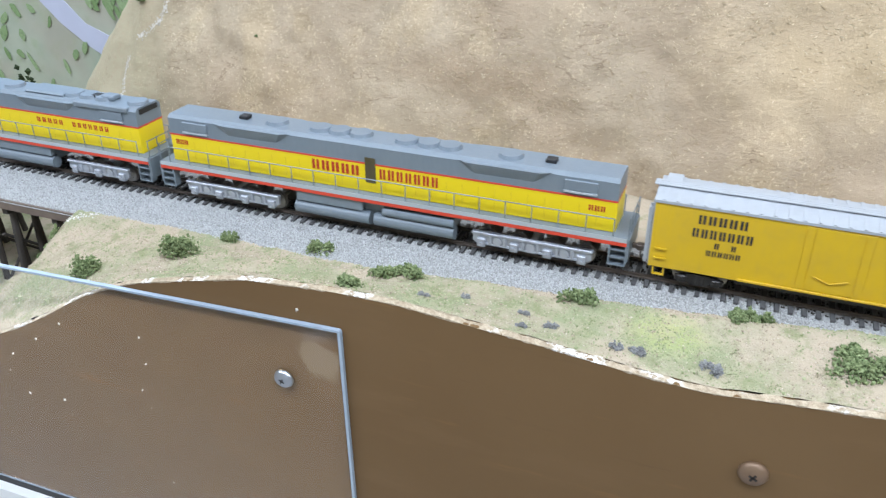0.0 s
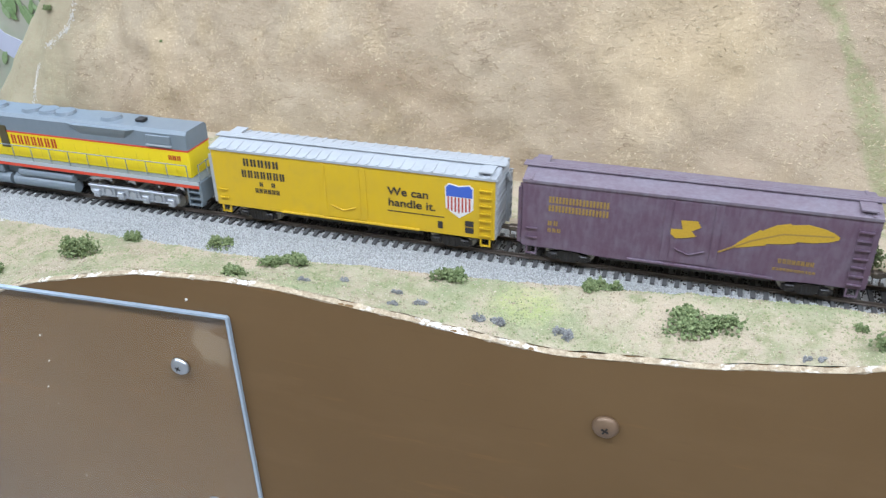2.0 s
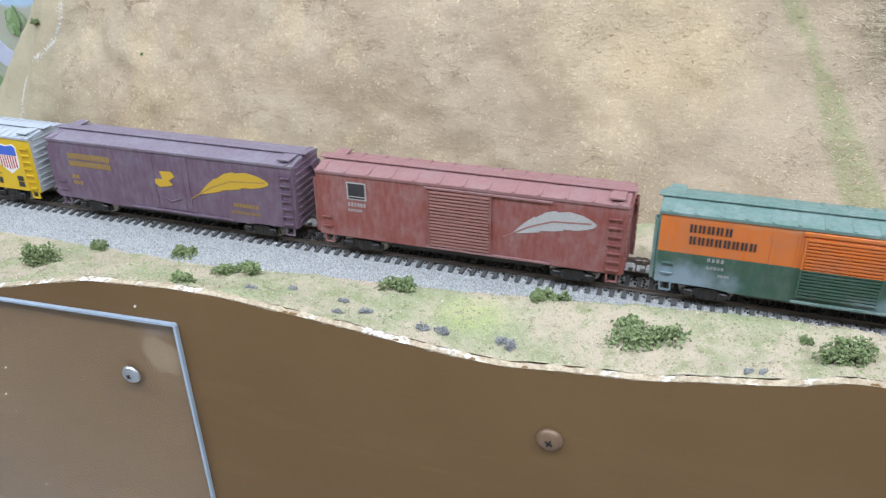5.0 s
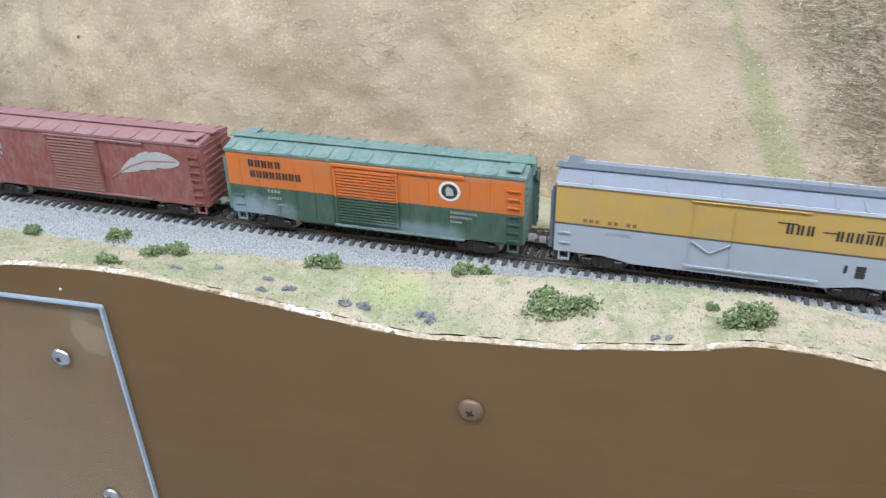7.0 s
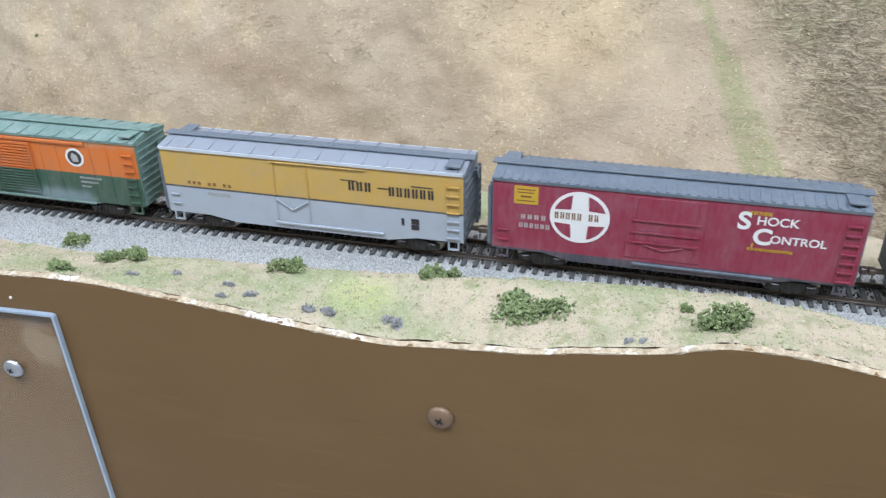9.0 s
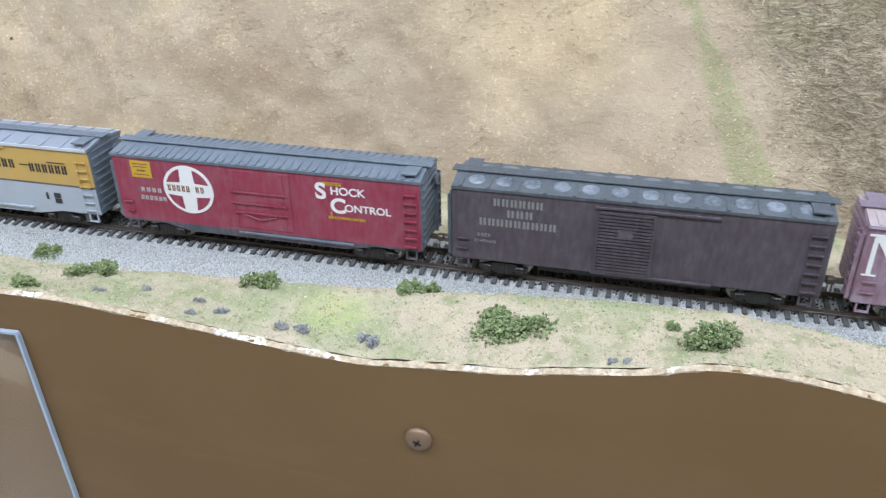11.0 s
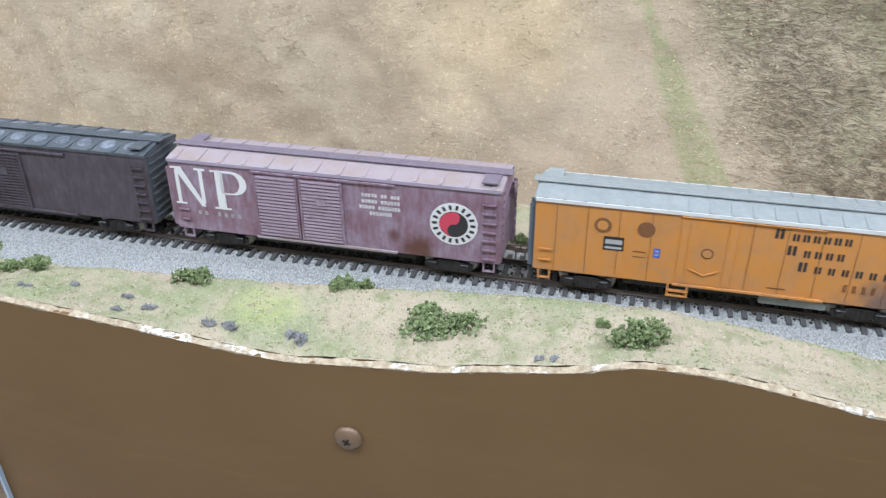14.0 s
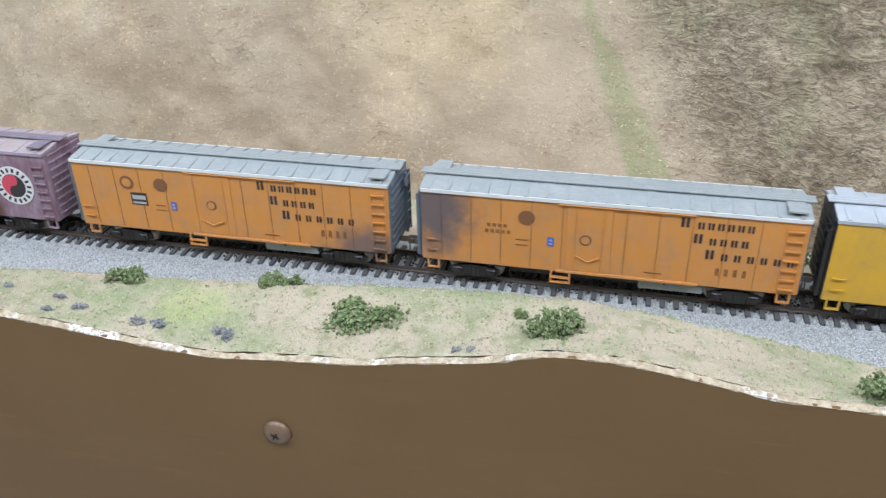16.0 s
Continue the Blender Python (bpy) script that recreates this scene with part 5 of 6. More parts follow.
    # 5 yellow over silver
    car, y = boxcar("yellow and silver boxcar with grey roof on track", at(0.6105), RG_BODY, RG_ROOF, SF_ROOF, ribs=14, fishbelly=0.0030, trim=SF_ROOF, eave=SILVER_EAVE_LIT)
    part("door_seam", boxed(-0.0195, -0.0190, y - 0.0004, y + 0.0002, 0.013, 0.051), RG_BODY, car)
    part("door_seam", boxed(0.0005, 0.0010, y - 0.0004, y + 0.0002, 0.013, 0.051), RG_BODY, car)
    door_rail(car, -0.021, 0.035, 0.0502, RG_BODY, y, 0.0006)
    door_rail(car, -0.021, 0.044, 0.0105, RG_BODY, y)
    bm = bmesh.new()
    for s in (-1, 1):
        rod(bm, (-0.0092, y - 0.0008, 0.0205), (-0.0092 + s * 0.0095, y - 0.0008, 0.0268), 0.0005, 5)
    part("latch", bm, RG_BODY, car)
    k = 0.0085
    marks(car, "wordmark", INK, word(0.0165 + k, 0.0372, 0.0056, 3, 0.62, 0.22) + [(0.012 + k, 0.0215 + k, 0.0428, 0.0434), (0.033 + k, 0.0395 + k, 0.0398, 0.0404), (0.052 + k, 0.0640 + k, 0.0428, 0.0434)] + word(0.0395 + k, 0.0360, 0.0056, 6, 0.58, 0.20), y)
    marks(car, "reporting_mark", INK_BROWN, word(-0.074, 0.0305, 0.0020, 9, 0.9, 0.7, (3, 6)), y)
    marks(car, "data_panel", INK_GREY, word(-0.062, 0.0240, 0.0020, 8, 0.6, 0.3), y)
    marks(car, "stencil", INK, [(0.060, 0.0645, 0.0195, 0.0228), (0.060, 0.0645, 0.0158, 0.0190), (0.0545, 0.0560, 0.018, 0.0225)], y)
    # 6 faded red, slate roof
    car, y = boxcar("faded red boxcar with round white cross emblem on track", at(0.8044), SF_RED, SF_ROOF, SF_ROOF, ribs=36, fishbelly=0.0035, ladder=SF_RED)
    plug_door(car, -0.020, 0.017, 0.014, 0.0500, SF_RED, y)
    bm = bmesh.new()
    for z in (0.0235, 0.0295, 0.0365):
        box(bm, -0.018, 0.015, y - 0.0013, y - 0.0005, z, z + 0.0009)
    part("door_rib", bm, SF_RED, car)
    door_rail(car, -0.016, 0.052, 0.0098, SF_ROOF, y)
    disc(car, "emblem_ring", INK_WHITE, -0.0440, 0.0345, 0.0152, y - 0.0001, "white cross in circle emblem", 40)
    for a in range(4):
        bm = bmesh.new()
        pts = []
        for k in range(9):
            ang = radians(a * 90 + 17 + k * 7)
            pts.append((-0.0440 + 0.0134 * math.cos(ang), 0.0345 + 0.0134 * math.sin(ang)))
        sx, sz = ((1, 1), (-1, 1), (-1, -1), (1, -1))[a]
        pts.append((-0.0440 + sx * 0.0045, 0.0345 + sz * 0.0045))
        prism(bm, pts, y - 0.00035, y)
        part("emblem_quadrant", bm, SF_RED, car)
    marks(car, "emblem_band", INK_BROWN, word(-0.0566, 0.0330, 0.0040, 8, 0.5, 0.22, (5,)), y - 0.0003)
    marks(car, "placard", INK_YELLOW, [(-0.078, -0.0655, 0.0395, 0.0500)], y)
    marks(car, "placard_print", INK_BROWN, [(-0.0765, -0.067, 0.0478, 0.0484), (-0.0765, -0.068, 0.0460, 0.0466), (-0.0745, -0.069, 0.0435, 0.0445), (-0.0765, -0.067, 0.0412, 0.0418)], y - 0.0001)
    marks(car, "reporting_mark", INK_GREY, word(-0.0740, 0.0305, 0.0028, 4, 0.8, 0.45) + word(-0.0750, 0.0252, 0.0028, 6, 0.7, 0.3), y)
    lettering(car, "slogan_initial", "S", INK_WHITE, 0.0315, 0.0380, 0.0135, y, 0.0004)
    lettering(car, "slogan", "HOCK", INK_WHITE, 0.0400, 0.0410, 0.0066, y)
    lettering(car, "slogan_initial", "C", INK_WHITE, 0.0395, 0.0300, 0.0125, y, 0.0004)
    lettering(car, "slogan", "ONTROL", INK_WHITE, 0.0475, 0.0312, 0.0062, y)
    marks(car, "slogan_top", INK_YELLOW, word(0.036, 0.0462, 0.0020, 5, 0.9, 0.2) + word(0.0380, 0.0258, 0.0016, 12, 0.9, 0.2) + [(0.0395, 0.0402, 0.0275, 0.0300)], y)
    # 7 dark brown, black roof with worn panels
    car, y = boxcar("dark brown weathered boxcar with black roof on track", at(0.9995), ST_BODY, ST_ROOF, ST_ROOF, raised_roof=ST_PANEL, ladder=ST_BODY)
    ribbed_door(car, -0.0165, 0.0105, 0.0115, 0.0475, ST_BODY, 19, y)
    door_rail(car, -0.018, 0.040, 0.0485, ST_BODY, y)
    door_rail(car, -0.018, 0.040, 0.0102, ST_BODY, y)
    part("placard_board", boxed(-0.0065, 0.001, y - 0.0020, y - 0.0005, 0.0330, 0.0380), ST_BODY, car)
    marks(car, "wordmark", INK_DIM, word(-0.0680, 0.0440, 0.0042, 6, 0.82, 0.2) + word(-0.0610, 0.0378, 0.0042, 3, 0.9, 0.2) + word(-0.0750, 0.0320, 0.0042, 9, 0.85, 0.2), y)
    marks(car, "reporting_mark", INK_DIM, word(-0.076, 0.0250, 0.0020, 4, 0.6, 0.3) + word(-0.0775, 0.0215, 0.0016, 8, 0.6, 0.3), y)
    # 8 maroon, double ribbed doors
    car, y = boxcar("faded maroon boxcar with big white letters on track", at(1.1915), NP_BODY, NP_ROOF, NP_BODY, ribs=14, trim=TS_ROOF, ladder=NP_BODY, eave=NP_EAVE_LIT)
    ribbed_door(car, -0.0400, -0.0170, 0.0125, 0.0490, NP_BODY, 18, y, NP_RIB)
    ribbed_door(car, -0.0150, 0.0075, 0.0125, 0.0490, NP_BODY, 18, y, NP_RIB)
    part("placard_board", boxed(-0.0065, -0.001, y - 0.0020, y - 0.0005, 0.0350, 0.0385), NP_BODY, car)
    door_rail(car, -0.042, 0.036, 0.0500, NP_BODY, y)
    door_rail(car, -0.042, 0.036, 0.0102, NP_ROOF, y)
    marks(car, "big_letter", INK_WHITE, [(-0.0862, -0.0842, 0.0272, 0.0470), (-0.0884, -0.0846, 0.0478, 0.0490), (-0.0878, -0.0818, 0.0262, 0.0272), (-0.0722, -0.0702, 0.0275, 0.0478), (-0.0744, -0.0682, 0.0478, 0.0490)], y, "big white painted bars")
    leaf_shape(car, "big_letter", INK_WHITE, [(-0.0866, 0.0490), (-0.0822, 0.0490), (-0.0704, 0.0258), (-0.0726, 0.0258)], y - 0.0001)
    marks(car, "big_letter", INK_WHITE, [(-0.0628, -0.0582, 0.0262, 0.0485), (-0.0652, -0.0600, 0.0478, 0.0488), (-0.0652, -0.0556, 0.0252, 0.0263)], y)
    arc = [radians(90 - 180 * k / 14) for k in range(15)]
    leaf_shape(car, "big_letter", INK_WHITE, [(-0.0600, 0.0488)] + [(-0.0530 + 0.0078 * math.cos(q), 0.0418 + 0.0070 * math.sin(q)) for q in arc] + [(-0.0600, 0.0348)], y)
    leaf_shape(car, "letter_hole", NP_BODY, [(-0.0582, 0.0477)] + [(-0.0538 + 0.0046 * math.cos(q), 0.0418 + 0.0059 * math.sin(q)) for q in arc] + [(-0.0582, 0.0359)], y - 0.0001)
    marks(car, "reporting_mark", INK_GREY, word(-0.0755, 0.0205, 0.0024, 7, 0.7, 0.9, (2,)), y)
    marks(car, "slogan_bars", INK_WHITE, word(0.0180, 0.0425, 0.0020, 12, 0.6, 0.25, (5, 8)) + word(0.0180, 0.0390, 0.0020, 12, 0.6, 0.25, (5,)) + word(0.0165, 0.0355, 0.0020, 13, 0.6, 0.25, (5,)) + word(0.0220, 0.0320, 0.0020, 7, 0.6, 0.25), y)
    disc(car, "emblem_ring", INK_WHITE, 0.0655, 0.0318, 0.0122, y - 0.0001, "round white emblem with red and black centre", 40)
    for k in range(18):
        a = radians(k * 20)
        bm = bmesh.new()
        m = Matrix.Translation((0.0655 + 0.0098 * math.cos(a), y - 0.0003, 0.0318 + 0.0098 * math.sin(a))) @ Matrix.Rotation(-a, 4, "Y")
        bmesh.ops.create_cube(bm, size=1, matrix=m @ Matrix.Diagonal((0.0026, 0.0003, 0.0014, 1)))
        part("emblem_tick", bm, INK, car)
    disc(car, "emblem_disc", INK, 0.0655, 0.0318, 0.0074, y - 0.0003)
    turn, pts = radians(78), []
    for k in range(17):
        a = math.pi * k / 16
        pts.append((0.0071 * math.cos(a), 0.0071 * math.sin(a)))
    for k in range(1, 9):
        a = math.pi - math.pi * k / 8
        pts.append((-0.00355 + 0.00355 * math.cos(a), 0.0024 * math.sin(a)))
    for k in range(1, 8):
        a = math.pi + math.pi * k / 8
        pts.append((0.00355 + 0.00355 * math.cos(a), 0.0024 * math.sin(a)))
    leaf_shape(car, "emblem_red_half", INK_CRIMSON, [(0.0655 + px * math.cos(turn) - pz * math.sin(turn), 0.0318 + px * math.sin(turn) + pz * math.cos(turn)) for px, pz in pts], y - 0.0004)
    # 9 and 10 orange refrigerator cars
    for left, body, extra in ((1.3862, PFE_BODY, 0), (1.5810, PFE_BODY2, 1)):
        car, y = boxcar("weathered orange refrigerator car with grey roof on track", at(left), body, PFE_ROOF, SF_ROOF, ribs=19, ladder=body, eave=WHITE_EAVE_LIT, hi=0.0518, lo=0.0112)
        plug_door(car, -0.0215 + 0.004 * extra, 0.0035, 0.0128, 0.0492, body, y)
        door_rail(car, -0.022, 0.045, 0.0112, body, y)
        door_rail(car, -0.022, 0.040, 0.0496, body, y, 0.0006)
        k = 0.004 + 0.015 * extra
        for i in range(11):
            x = -0.079 + i * 0.0148
            bar("panel_seam", car, INK_BROWN, x, x + 0.00018, y - 0.00006, y + 0.0001, 0.0120, 0.0504)
        marks(car, "wordmark", INK, word(0.0150 + k, 0.0432, 0.0050, 1, 0.8) + word(0.0225 + k, 0.0428, 0.0036, 6, 0.85, 0.35) + word(0.0215 + k, 0.0350, 0.0050, 1, 0.8) + word(0.0285 + k, 0.0345, 0.0036, 4, 0.85, 0.45) + word(0.0275 + k, 0.0268, 0.0050, 1, 0.8) + word(0.0345 + k, 0.0265, 0.0036, 6, 0.85, 0.75), y)
        for j, (ex, ez) in enumerate(((-0.0570, 0.0405), (-0.0370, 0.0405))[extra:], extra):
            disc(car, "emblem_ring", INK_BROWN, ex, ez, 0.0040, y - 0.0001, "small round dark emblem")
            disc(car, "emblem_disc", body if j == 0 else INK_BROWN, ex, ez, 0.0026, y - 0.0002)
        if not extra:
            marks(car, "emblem", INK, [(-0.0560, -0.0465, 0.0270, 0.0345)], y)
            marks(car, "emblem_inner", INK_GREY, [(-0.0552, -0.0473, 0.0305, 0.0330), (-0.0552, -0.0473, 0.0278, 0.0290)], y - 0.0001)
        else:
            marks(car, "reporting_mark", INK_BROWN, word(-0.0560, 0.0340, 0.0018, 4, 0.9, 0.6) + word(-0.0570, 0.0305, 0.0018, 5, 0.9, 0.6), y)
        marks(car, "stencil", INK_BLUE, [(-0.0325 + 0.006 * extra, -0.0295 + 0.006 * extra, 0.0255, 0.0305)], y)
        marks(car, "stencil_inner", INK_GREY, [(-0.0318 + 0.006 * extra, -0.0302 + 0.006 * extra, 0.0265, 0.0275), (-0.0318 + 0.006 * extra, -0.0302 + 0.006 * extra, 0.0285, 0.0295)], y - 0.0001)
        disc(car, "emblem_ring", INK_BROWN, -0.0085, 0.0310, 0.0028, y - 0.0005)
        disc(car, "emblem_disc", body, -0.0085, 0.0310, 0.0021, y - 0.0009)
        marks(car, "data_panel", INK_BROWN, word(0.052, 0.0180, 0.0040, 4, 0.4, 0.6) + [(-0.042, -0.036, 0.0275, 0.0279), (-0.042, -0.036, 0.0245, 0.0249), (0.020, 0.028, 0.0155, 0.0160)], y)
        bm = bmesh.new()
        for d in (-0.0045, 0.0045):
            box(bm, -0.0195 + d - 0.0005, -0.0195 + d + 0.0005, y - 0.0010, y, 0.0050, 0.0115)
        for z in (0.0050, 0.0078):
            box(bm, -0.0245, -0.0145, y - 0.0016, y, z, z + 0.0008)
        part("door_step", bm, body, car)
        part("equipment_box", boxed(0.018, 0.048, -0.0150, -0.004, 0.0048, 0.0095, bev=0.0005), PFE_ROOF, car, "grey underfloor box")
    # 11 another yellow car behind
    car, y = boxcar("golden yellow refrigerator car with black ends on track", at(1.7695), paint("golden_yellow", (0.60, 0.34, 0.03), 0.55, GRIME, 0.25), UP_ROOF, BLACK, ribs=15)


DIESEL_YELLOW = paint("diesel_yellow", (0.80, 0.60, 0.008), 0.4, (0.4, 0.3, 0.05), 0.06)
SILL_GREY = paint("pale_sill_grey", (0.40, 0.43, 0.45), 0.45, (0.3, 0.3, 0.3), 0.15)
DIESEL_GREY = paint("diesel_grey", (0.165, 0.20, 0.23), 0.35, (0.26, 0.28, 0.3), 0.15)
DIESEL_RED = plain("red_stripe", (0.62, 0.06, 0.03), 0.5, 0, 200, 0.05)
SILVER = plain("silver_truck_paint", (0.40, 0.42, 0.46), 0.38, 0.4, 300, 0.2)


def locomotive(label, front, back, cab=False):
    """A yellow and grey hood unit; x runs from its front (-x) to its back."""
    car = thing("locomotive", label, "locomotive", "diesel locomotives of the train")
    L = back - front
    H, W, deck, split, top = L / 2, 0.0118, 0.0238, 0.0412, 0.0538
    bm = bmesh.new()
    box(bm, -H, H, -0.0168, 0.0168, deck - 0.0050, deck - 0.0004)
    part("frame", bm, DIESEL_GREY, car)
    for s in (-1, 1):
        part("sill_stripe", boxed(-H, H, s * 0.0168, s * 0.0171, deck - 0.0050, deck - 0.0030), DIESEL_RED, car, "red sill stripe")
        part("sill_band", boxed(-H, H, s * 0.0168, s * 0.0170, deck - 0.0029, deck - 0.0004), SILL_GREY, car, "pale grey walkway edge")
    hx0, hx1 = -H + 0.0075, H - 0.0075
    part("hood", boxed(hx0, hx1, -W, W, deck - 0.0004, split, bev=0.0004), DIESEL_YELLOW, car, "yellow long hood")
    part("hood_stripe", boxed(hx0 - 0.0001, hx1 + 0.0001, -W - 0.0002, W + 0.0002, split - 0.0004, split + 0.0006), DIESEL_RED, car, "thin red stripe")
    bm = bmesh.new()
    extrude_x(bm, [(-W, split + 0.0006), (W, split + 0.0006), (W, top - 0.0020), (W - 0.0024, top), (-W + 0.0024, top), (-W, top - 0.0020)], hx0, hx1)
    part("hood_top", bm, DIESEL_GREY, car, "grey upper hood and roof")
    # radiator flares, hatches, dark vents
    for fx in ((-0.081, 0.0795) if not cab else (hx1 - 0.075, hx0 + 0.05)):
        for s in (-1, 1):
            bm = bmesh.new()
            rim = [bm.verts.new((fx + dx, s * (W + out), top + dz)) for dx, out, dz in ((-0.027, 0, -0.0014), (-0.021, 0.0026, -0.0016), (0.021, 0.0026, -0.0016), (0.027, 0, -0.0014), (0.018, 0.0018, -0.0040), (-0.018, 0.0018, -0.0040), (0.017, 0, -0.0082), (-0.017, 0, -0.0082))]
            for f in ((0, 1, 5, 7), (1, 2, 4, 5), (2, 3, 6, 4), (5, 4, 6, 7), (0, 3, 2, 1), (0, 7, 6, 3)):
                bm.faces.new([rim[i] for i in f])
            bmesh.ops.recalc_face_normals(bm, faces=bm.faces[:])
            part("air_intake", bm, DIESEL_GREY, car, "flared grey air intake")
    for x in (hx0 + 0.020, hx1 - 0.020):
        part("hatch", boxed(x - 0.009, x + 0.009, -W - 0.0010, -W + 0.001, split + 0.0032, split + 0.0092, bev=0.0003), DIESEL_GREY, car)
        part("hatch_sill", boxed(x - 0.009, x + 0.009, -W - 0.0016, -W + 0.001, split + 0.0022, split + 0.0031), SILL_GREY, car)
    fans = (-0.069, -0.039, -0.026, -0.012, 0.017, 0.031, 0.044, 0.080) if not cab else [hx0 + L * k for k in (0.25, 0.42, 0.66, 0.72, 0.78, 0.9)]
    for x in fans:
        bm = bmesh.new()
        rod(bm, (x, 0, top - 0.0002), (x, 0, top + 0.0020), 0.0072, 24, 0.0062)
        part("fan", bm, DIESEL_GREY, car, "round roof fan")
    for x in (-0.092, 0.103) if not cab else (hx0 + 0.033, hx1 - 0.040):
        part("exhaust_stack", boxed(x - 0.003, x + 0.003, -0.0028, 0.0028, top, top + 0.0022, bev=0.0003), BLACK, car)
    # doors scribed on the hood, groove shade put in as a darker yellow
    bm = bmesh.new()
    for i in range(int(L / 0.0095)):
        x = hx0 + 0.008 + i * 0.0095
        if x < hx1 - 0.004:
            box(bm, x - 0.00015, x + 0.00015, -W - 0.00012, -W + 0.0001, deck + 0.002, split - 0.0035)
    part("door_seams", bm, paint("shaded_yellow", (0.66, 0.47, 0.01), 0.5, (0.4, 0.3, 0.05), 0.1), car)
    if not cab:
        # raised dark strip that stands for the shade between the hood halves
        part("hood_gap_shade", boxed(-0.0045, 0.0020, -W - 0.0006, -W + 0.0005, deck + 0.006, split + 0.004), paint("recess_shade", (0.07, 0.055, 0.02), 0.6, GRIME, 0.2), car, "dark strip for the shade between the hood halves")
        marks(car, "wordmark", INK_RED, word(-0.0399, 0.0330, 0.0062, 5, 0.84, 0.22) + word(0.0045, 0.0330, 0.0062, 7, 0.66, 0.22), -W - 0.0001)
        marks(car, "unit_number", INK_RED, word(hx0 + 0.004, 0.0350, 0.0032, 3, 0.8, 0.2) + word(hx1 - 0.015, 0.0345, 0.0032, 3, 0.8, 0.2), -W - 0.0001)
    else:
        marks(car, "wordmark", INK_RED, word(H - 0.094, 0.0352, 0.0034, 5, 0.9, 0.55) + word(H - 0.063, 0.0352, 0.0034, 7, 0.8, 0.55), -W - 0.0001)
        part("number_board", boxed(hx1 - 0.0004, hx1 + 0.0006, -0.0085, 0.0085, top - 0.0045, top - 0.0012), BLACK, car, "black number board")
        part("roof_duct", boxed(hx1 - 0.050, hx1 - 0.006, -W - 0.0016, -W + 0.004, top - 0.0030, top + 0.0004, bev=0.0005), DIESEL_GREY, car, "grey side duct along the roof")
        part("roof_hatch", boxed(hx1 - 0.034, hx1 - 0.024, -0.004, 0.004, top, top + 0.0032, bev=0.0006), DIESEL_GREY, car)
        part("roof_blister", boxed(hx1 - 0.096, hx1 - 0.062, -0.0085, 0.0085, top, top + 0.0016, bev=0.0007), DIESEL_GREY, car)
        part("cab", boxed(-H + 0.03, -H + 0.055, -0.0165, 0.0165, deck, top + 0.003, bev=0.0008), DIESEL_YELLOW, car)
    # walkway rails
    for s in (-1, 1):
        bm = bmesh.new()
        y, n = s * 0.0162, int(L / 0.0155)
        for i in range(n + 1):
            x = hx0 + (hx1 - hx0) * i / n
            rod(bm, (x, y, deck - 0.0005), (x, y, deck + 0.0098), 0.00035, 5)
        rod(bm, (hx0, y, deck + 0.0098), (hx1, y, deck + 0.0098), 0.00032, 5)
        part("handrail", bm, DIESEL_GREY, car, "thin grey handrail")
        for e in (-1, 1):
            x = e * (H - 0.0045)
            well = part("step_well", boxed(x - 0.0044, x + 0.0044, min(s * 0.0112, s * 0.0120), max(s * 0.0112, s * 0.0120), 0.0065, deck - 0.004), DIESEL_GREY, car, "grey corner steps")
            for z in (0.0065, 0.0110, 0.0155, 0.0190):
                bar("tread", well, DIESEL_GREY, x - 0.004, x + 0.004, s * 0.0121, s * 0.0168, z, z + 0.0008)
            for d in (-0.0044, 0.0044):
                bar("side_plate", well, DIESEL_GREY, x + d - 0.0004, x + d + 0.0004, s * 0.0121, s * 0.0168, 0.0065, deck - 0.004)
    for e in (-1, 1):
        bm = bmesh.new()
        box(bm, e * H, e * (H + 0.0012), -0.0165, 0.0165, 0.0090, deck - 0.001)
        for yy in (-0.0150, -0.006, 0.006, 0.0150):
            rod(bm, (e * (H + 0.0004), yy, deck - 0.001), (e * (H + 0.0004), yy, deck + 0.0110), 0.00035, 5)
        rod(bm, (e * (H + 0.0004), -0.0150, deck + 0.0105), (e * (H + 0.0004), 0.0150, deck + 0.0105), 0.0003, 5)
        part("pilot", bm, DIESEL_GREY, car)
        coupler(car, e * H, e)
    # tanks
    tw = 0.052 if not cab else 0.026
    for s in (-1, 1):
        for x0, x1 in ((-tw, -0.0015), (0.0015, tw)) if not cab else ((-tw, tw),):
            bm = bmesh.new()
            rod(bm, (x0, s * 0.0128, 0.0072), (x1, s * 0.0128, 0.0072), 0.0042, 18)
            part("air_tank", bm, DIESEL_GREY, car, "grey cylindrical tank")
            if x0 > 0:
                bm = bmesh.new()
                rod(bm, (x0 + 0.006, s * 0.0146, 0.0138), (x1, s * 0.0146, 0.0138), 0.0026, 14)
                part("air_tank", bm, DIESEL_GREY, car, "grey cylindrical tank")
    bm = bmesh.new()
    box(bm, -tw + 0.001, tw - 0.001, -0.0112, 0.0112, 0.0080, deck - 0.0052, bev=0.0006)
    box(bm, -tw + 0.001, -0.006 if not cab else tw - 0.001, -0.0158, 0.0158, 0.0118, deck - 0.0052, bev=0.0006)
    part("fuel_tank", bm, DIESEL_GREY, car, "grey fuel tank")
    axles = (-0.0288, -0.0096, 0.0096, 0.0288) if not cab else (-0.0200, 0, 0.0200)
    a = H - (0.052 if not cab else 0.045)
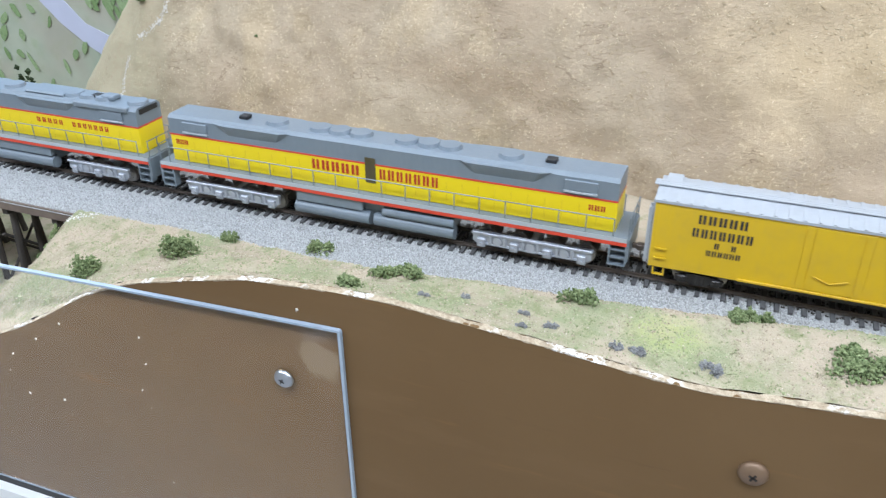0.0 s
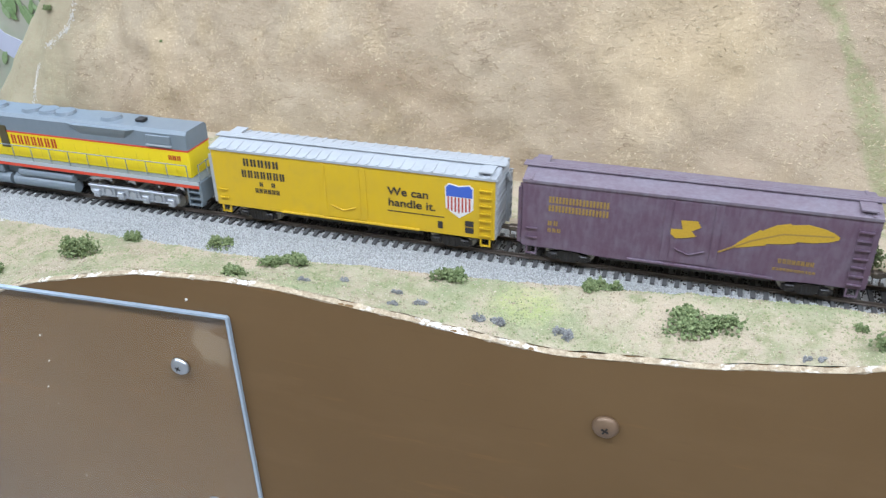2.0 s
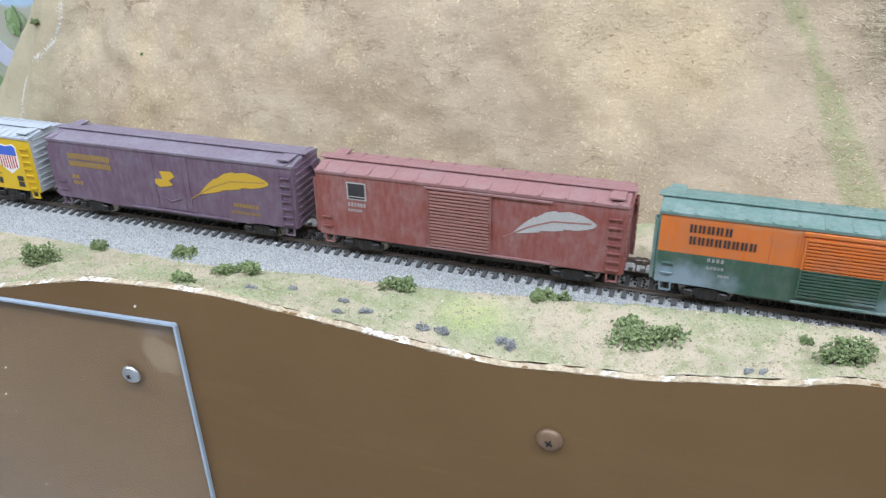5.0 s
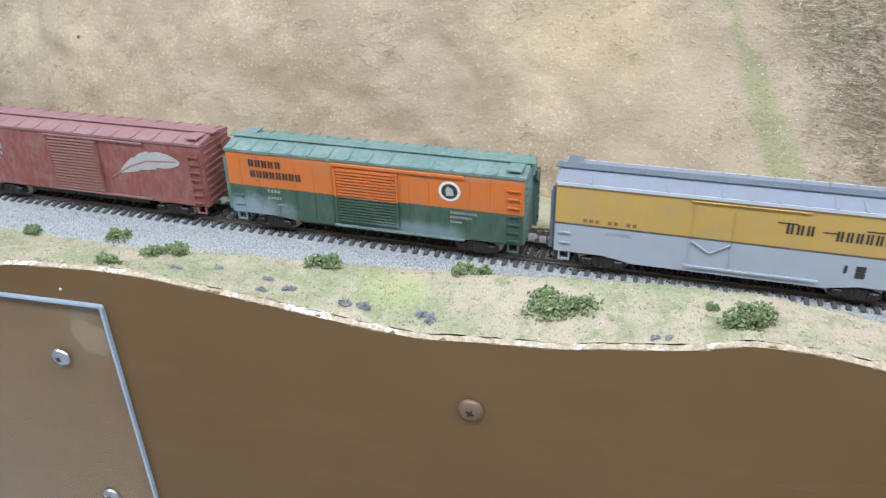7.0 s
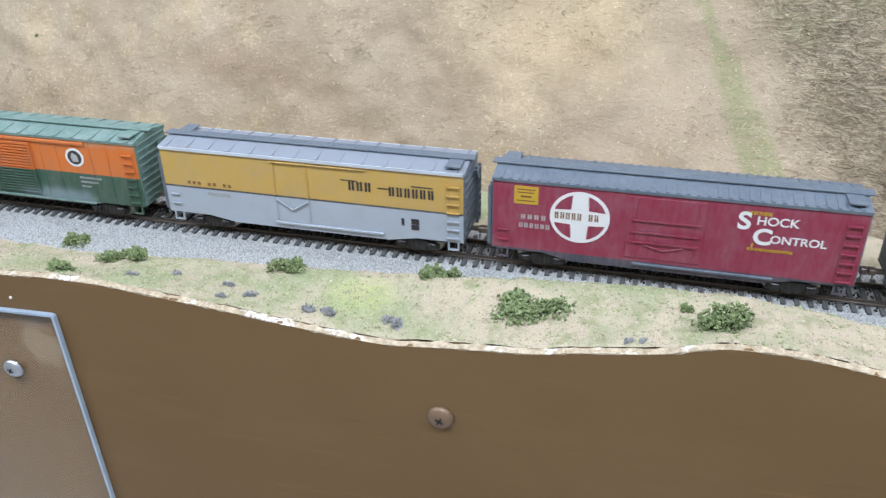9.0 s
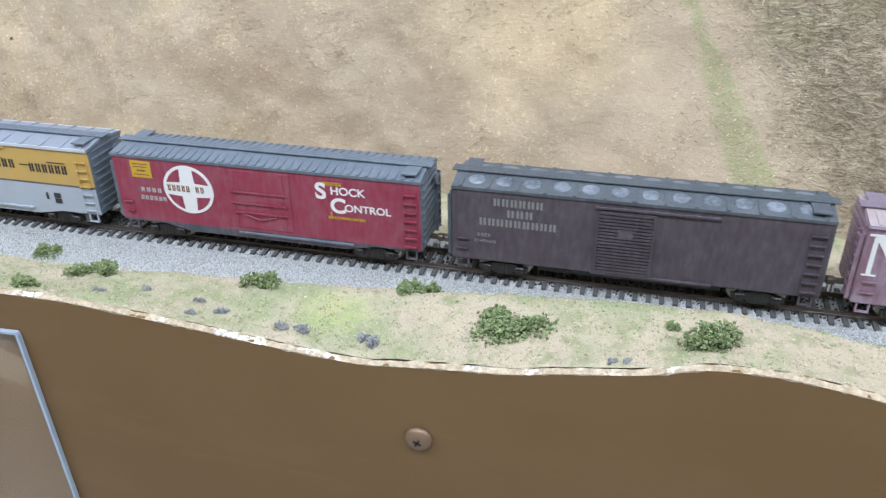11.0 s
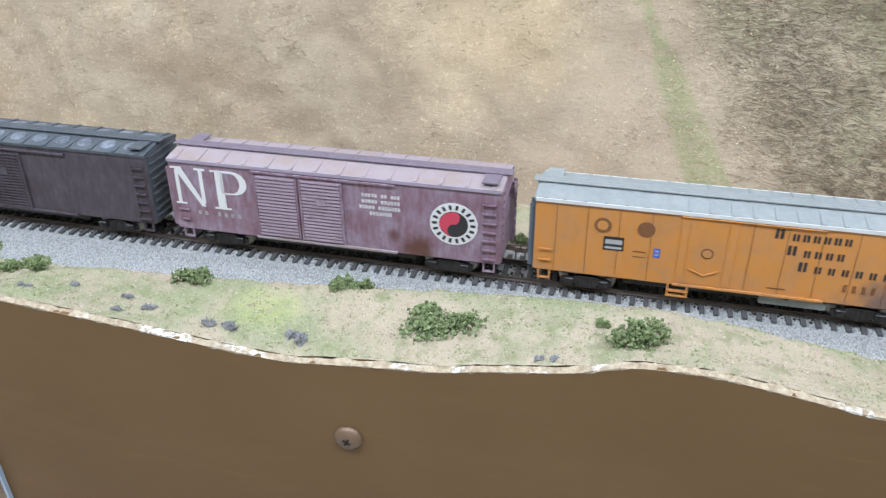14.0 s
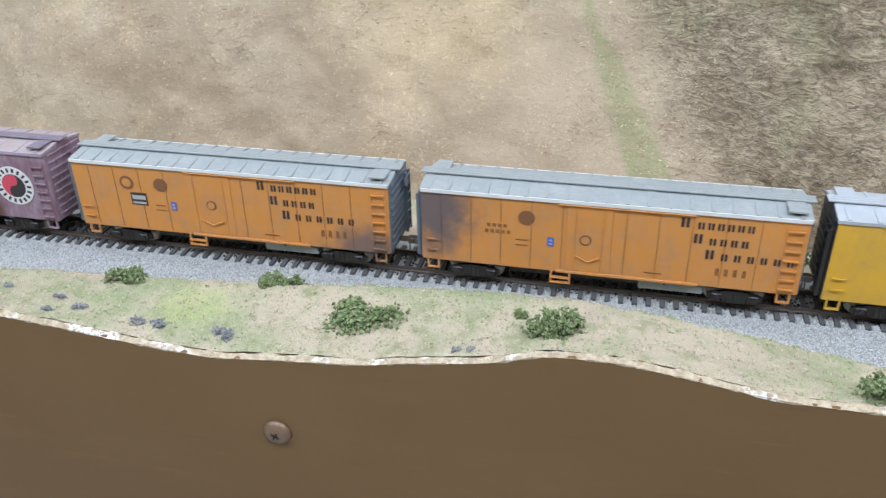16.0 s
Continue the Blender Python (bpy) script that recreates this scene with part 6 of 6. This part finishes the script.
    truck(car, -a, axles, SILVER, 0.0056, 0.0140, True)
    truck(car, a, axles, SILVER, 0.0056, 0.0140, True)
    CARS.append((car, (front + back) / 2, a))


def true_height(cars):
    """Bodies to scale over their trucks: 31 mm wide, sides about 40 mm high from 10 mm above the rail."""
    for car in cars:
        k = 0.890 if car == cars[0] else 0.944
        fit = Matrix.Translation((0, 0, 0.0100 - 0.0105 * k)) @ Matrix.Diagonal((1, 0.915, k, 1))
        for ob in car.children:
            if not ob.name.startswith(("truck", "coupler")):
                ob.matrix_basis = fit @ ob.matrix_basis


freight()
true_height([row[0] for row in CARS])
locomotive("long yellow and grey diesel booster locomotive on track", -0.4795, -0.1798)
locomotive("yellow and grey diesel locomotive leading the train", -0.7095, -0.4895, cab=True)

# ---- motion ----
RUN = [(0.0, 0.1462), (0.5, 0.0961), (1.0, 0.0472), (1.5, -0.0005), (2.0, -0.0502), (2.5, -0.0980), (3.0, -0.1424), (5.5, -0.3950), (6.0, -0.4461),
       (6.5, -0.4982), (7.0, -0.5518), (7.5, -0.6053), (8.0, -0.6572), (8.5, -0.7106), (11.0, -0.9703), (11.5, -1.0224), (12.0, -1.0746), (12.5, -1.1256),
       (13.0, -1.1788), (13.5, -1.2334), (14.0, -1.2861), (14.5, -1.3383), (15.0, -1.3934), (15.5, -1.4517), (16.0, -1.5044)]


def on_track(x, a):
    p, q = track(x - a), track(x + a)
    d = (q - p).normalized()
    side = Vector((0, LEAN_BACK, 1)).cross(d).normalized()
    m = Matrix((d, side, d.cross(side))).transposed().to_4x4()
    m.translation = (p + q) / 2
    return m


def motions():
    for car, centre, a in CARS:
        walk(car, [(t, on_track(centre + d, a)) for t, d in RUN])
    for ws, x, r in WHEELSETS:
        rows, n = [], 240
        for k in range(n + 1):
            t = 16.0 * k / n
            d = float(np.interp(t, [p[0] for p in RUN], [p[1] for p in RUN]))
            rows.append((t, Matrix.Translation((x, 0, r)) @ Matrix.Rotation(d / r, 4, "Y")))
        walk(ws, rows)


motions()
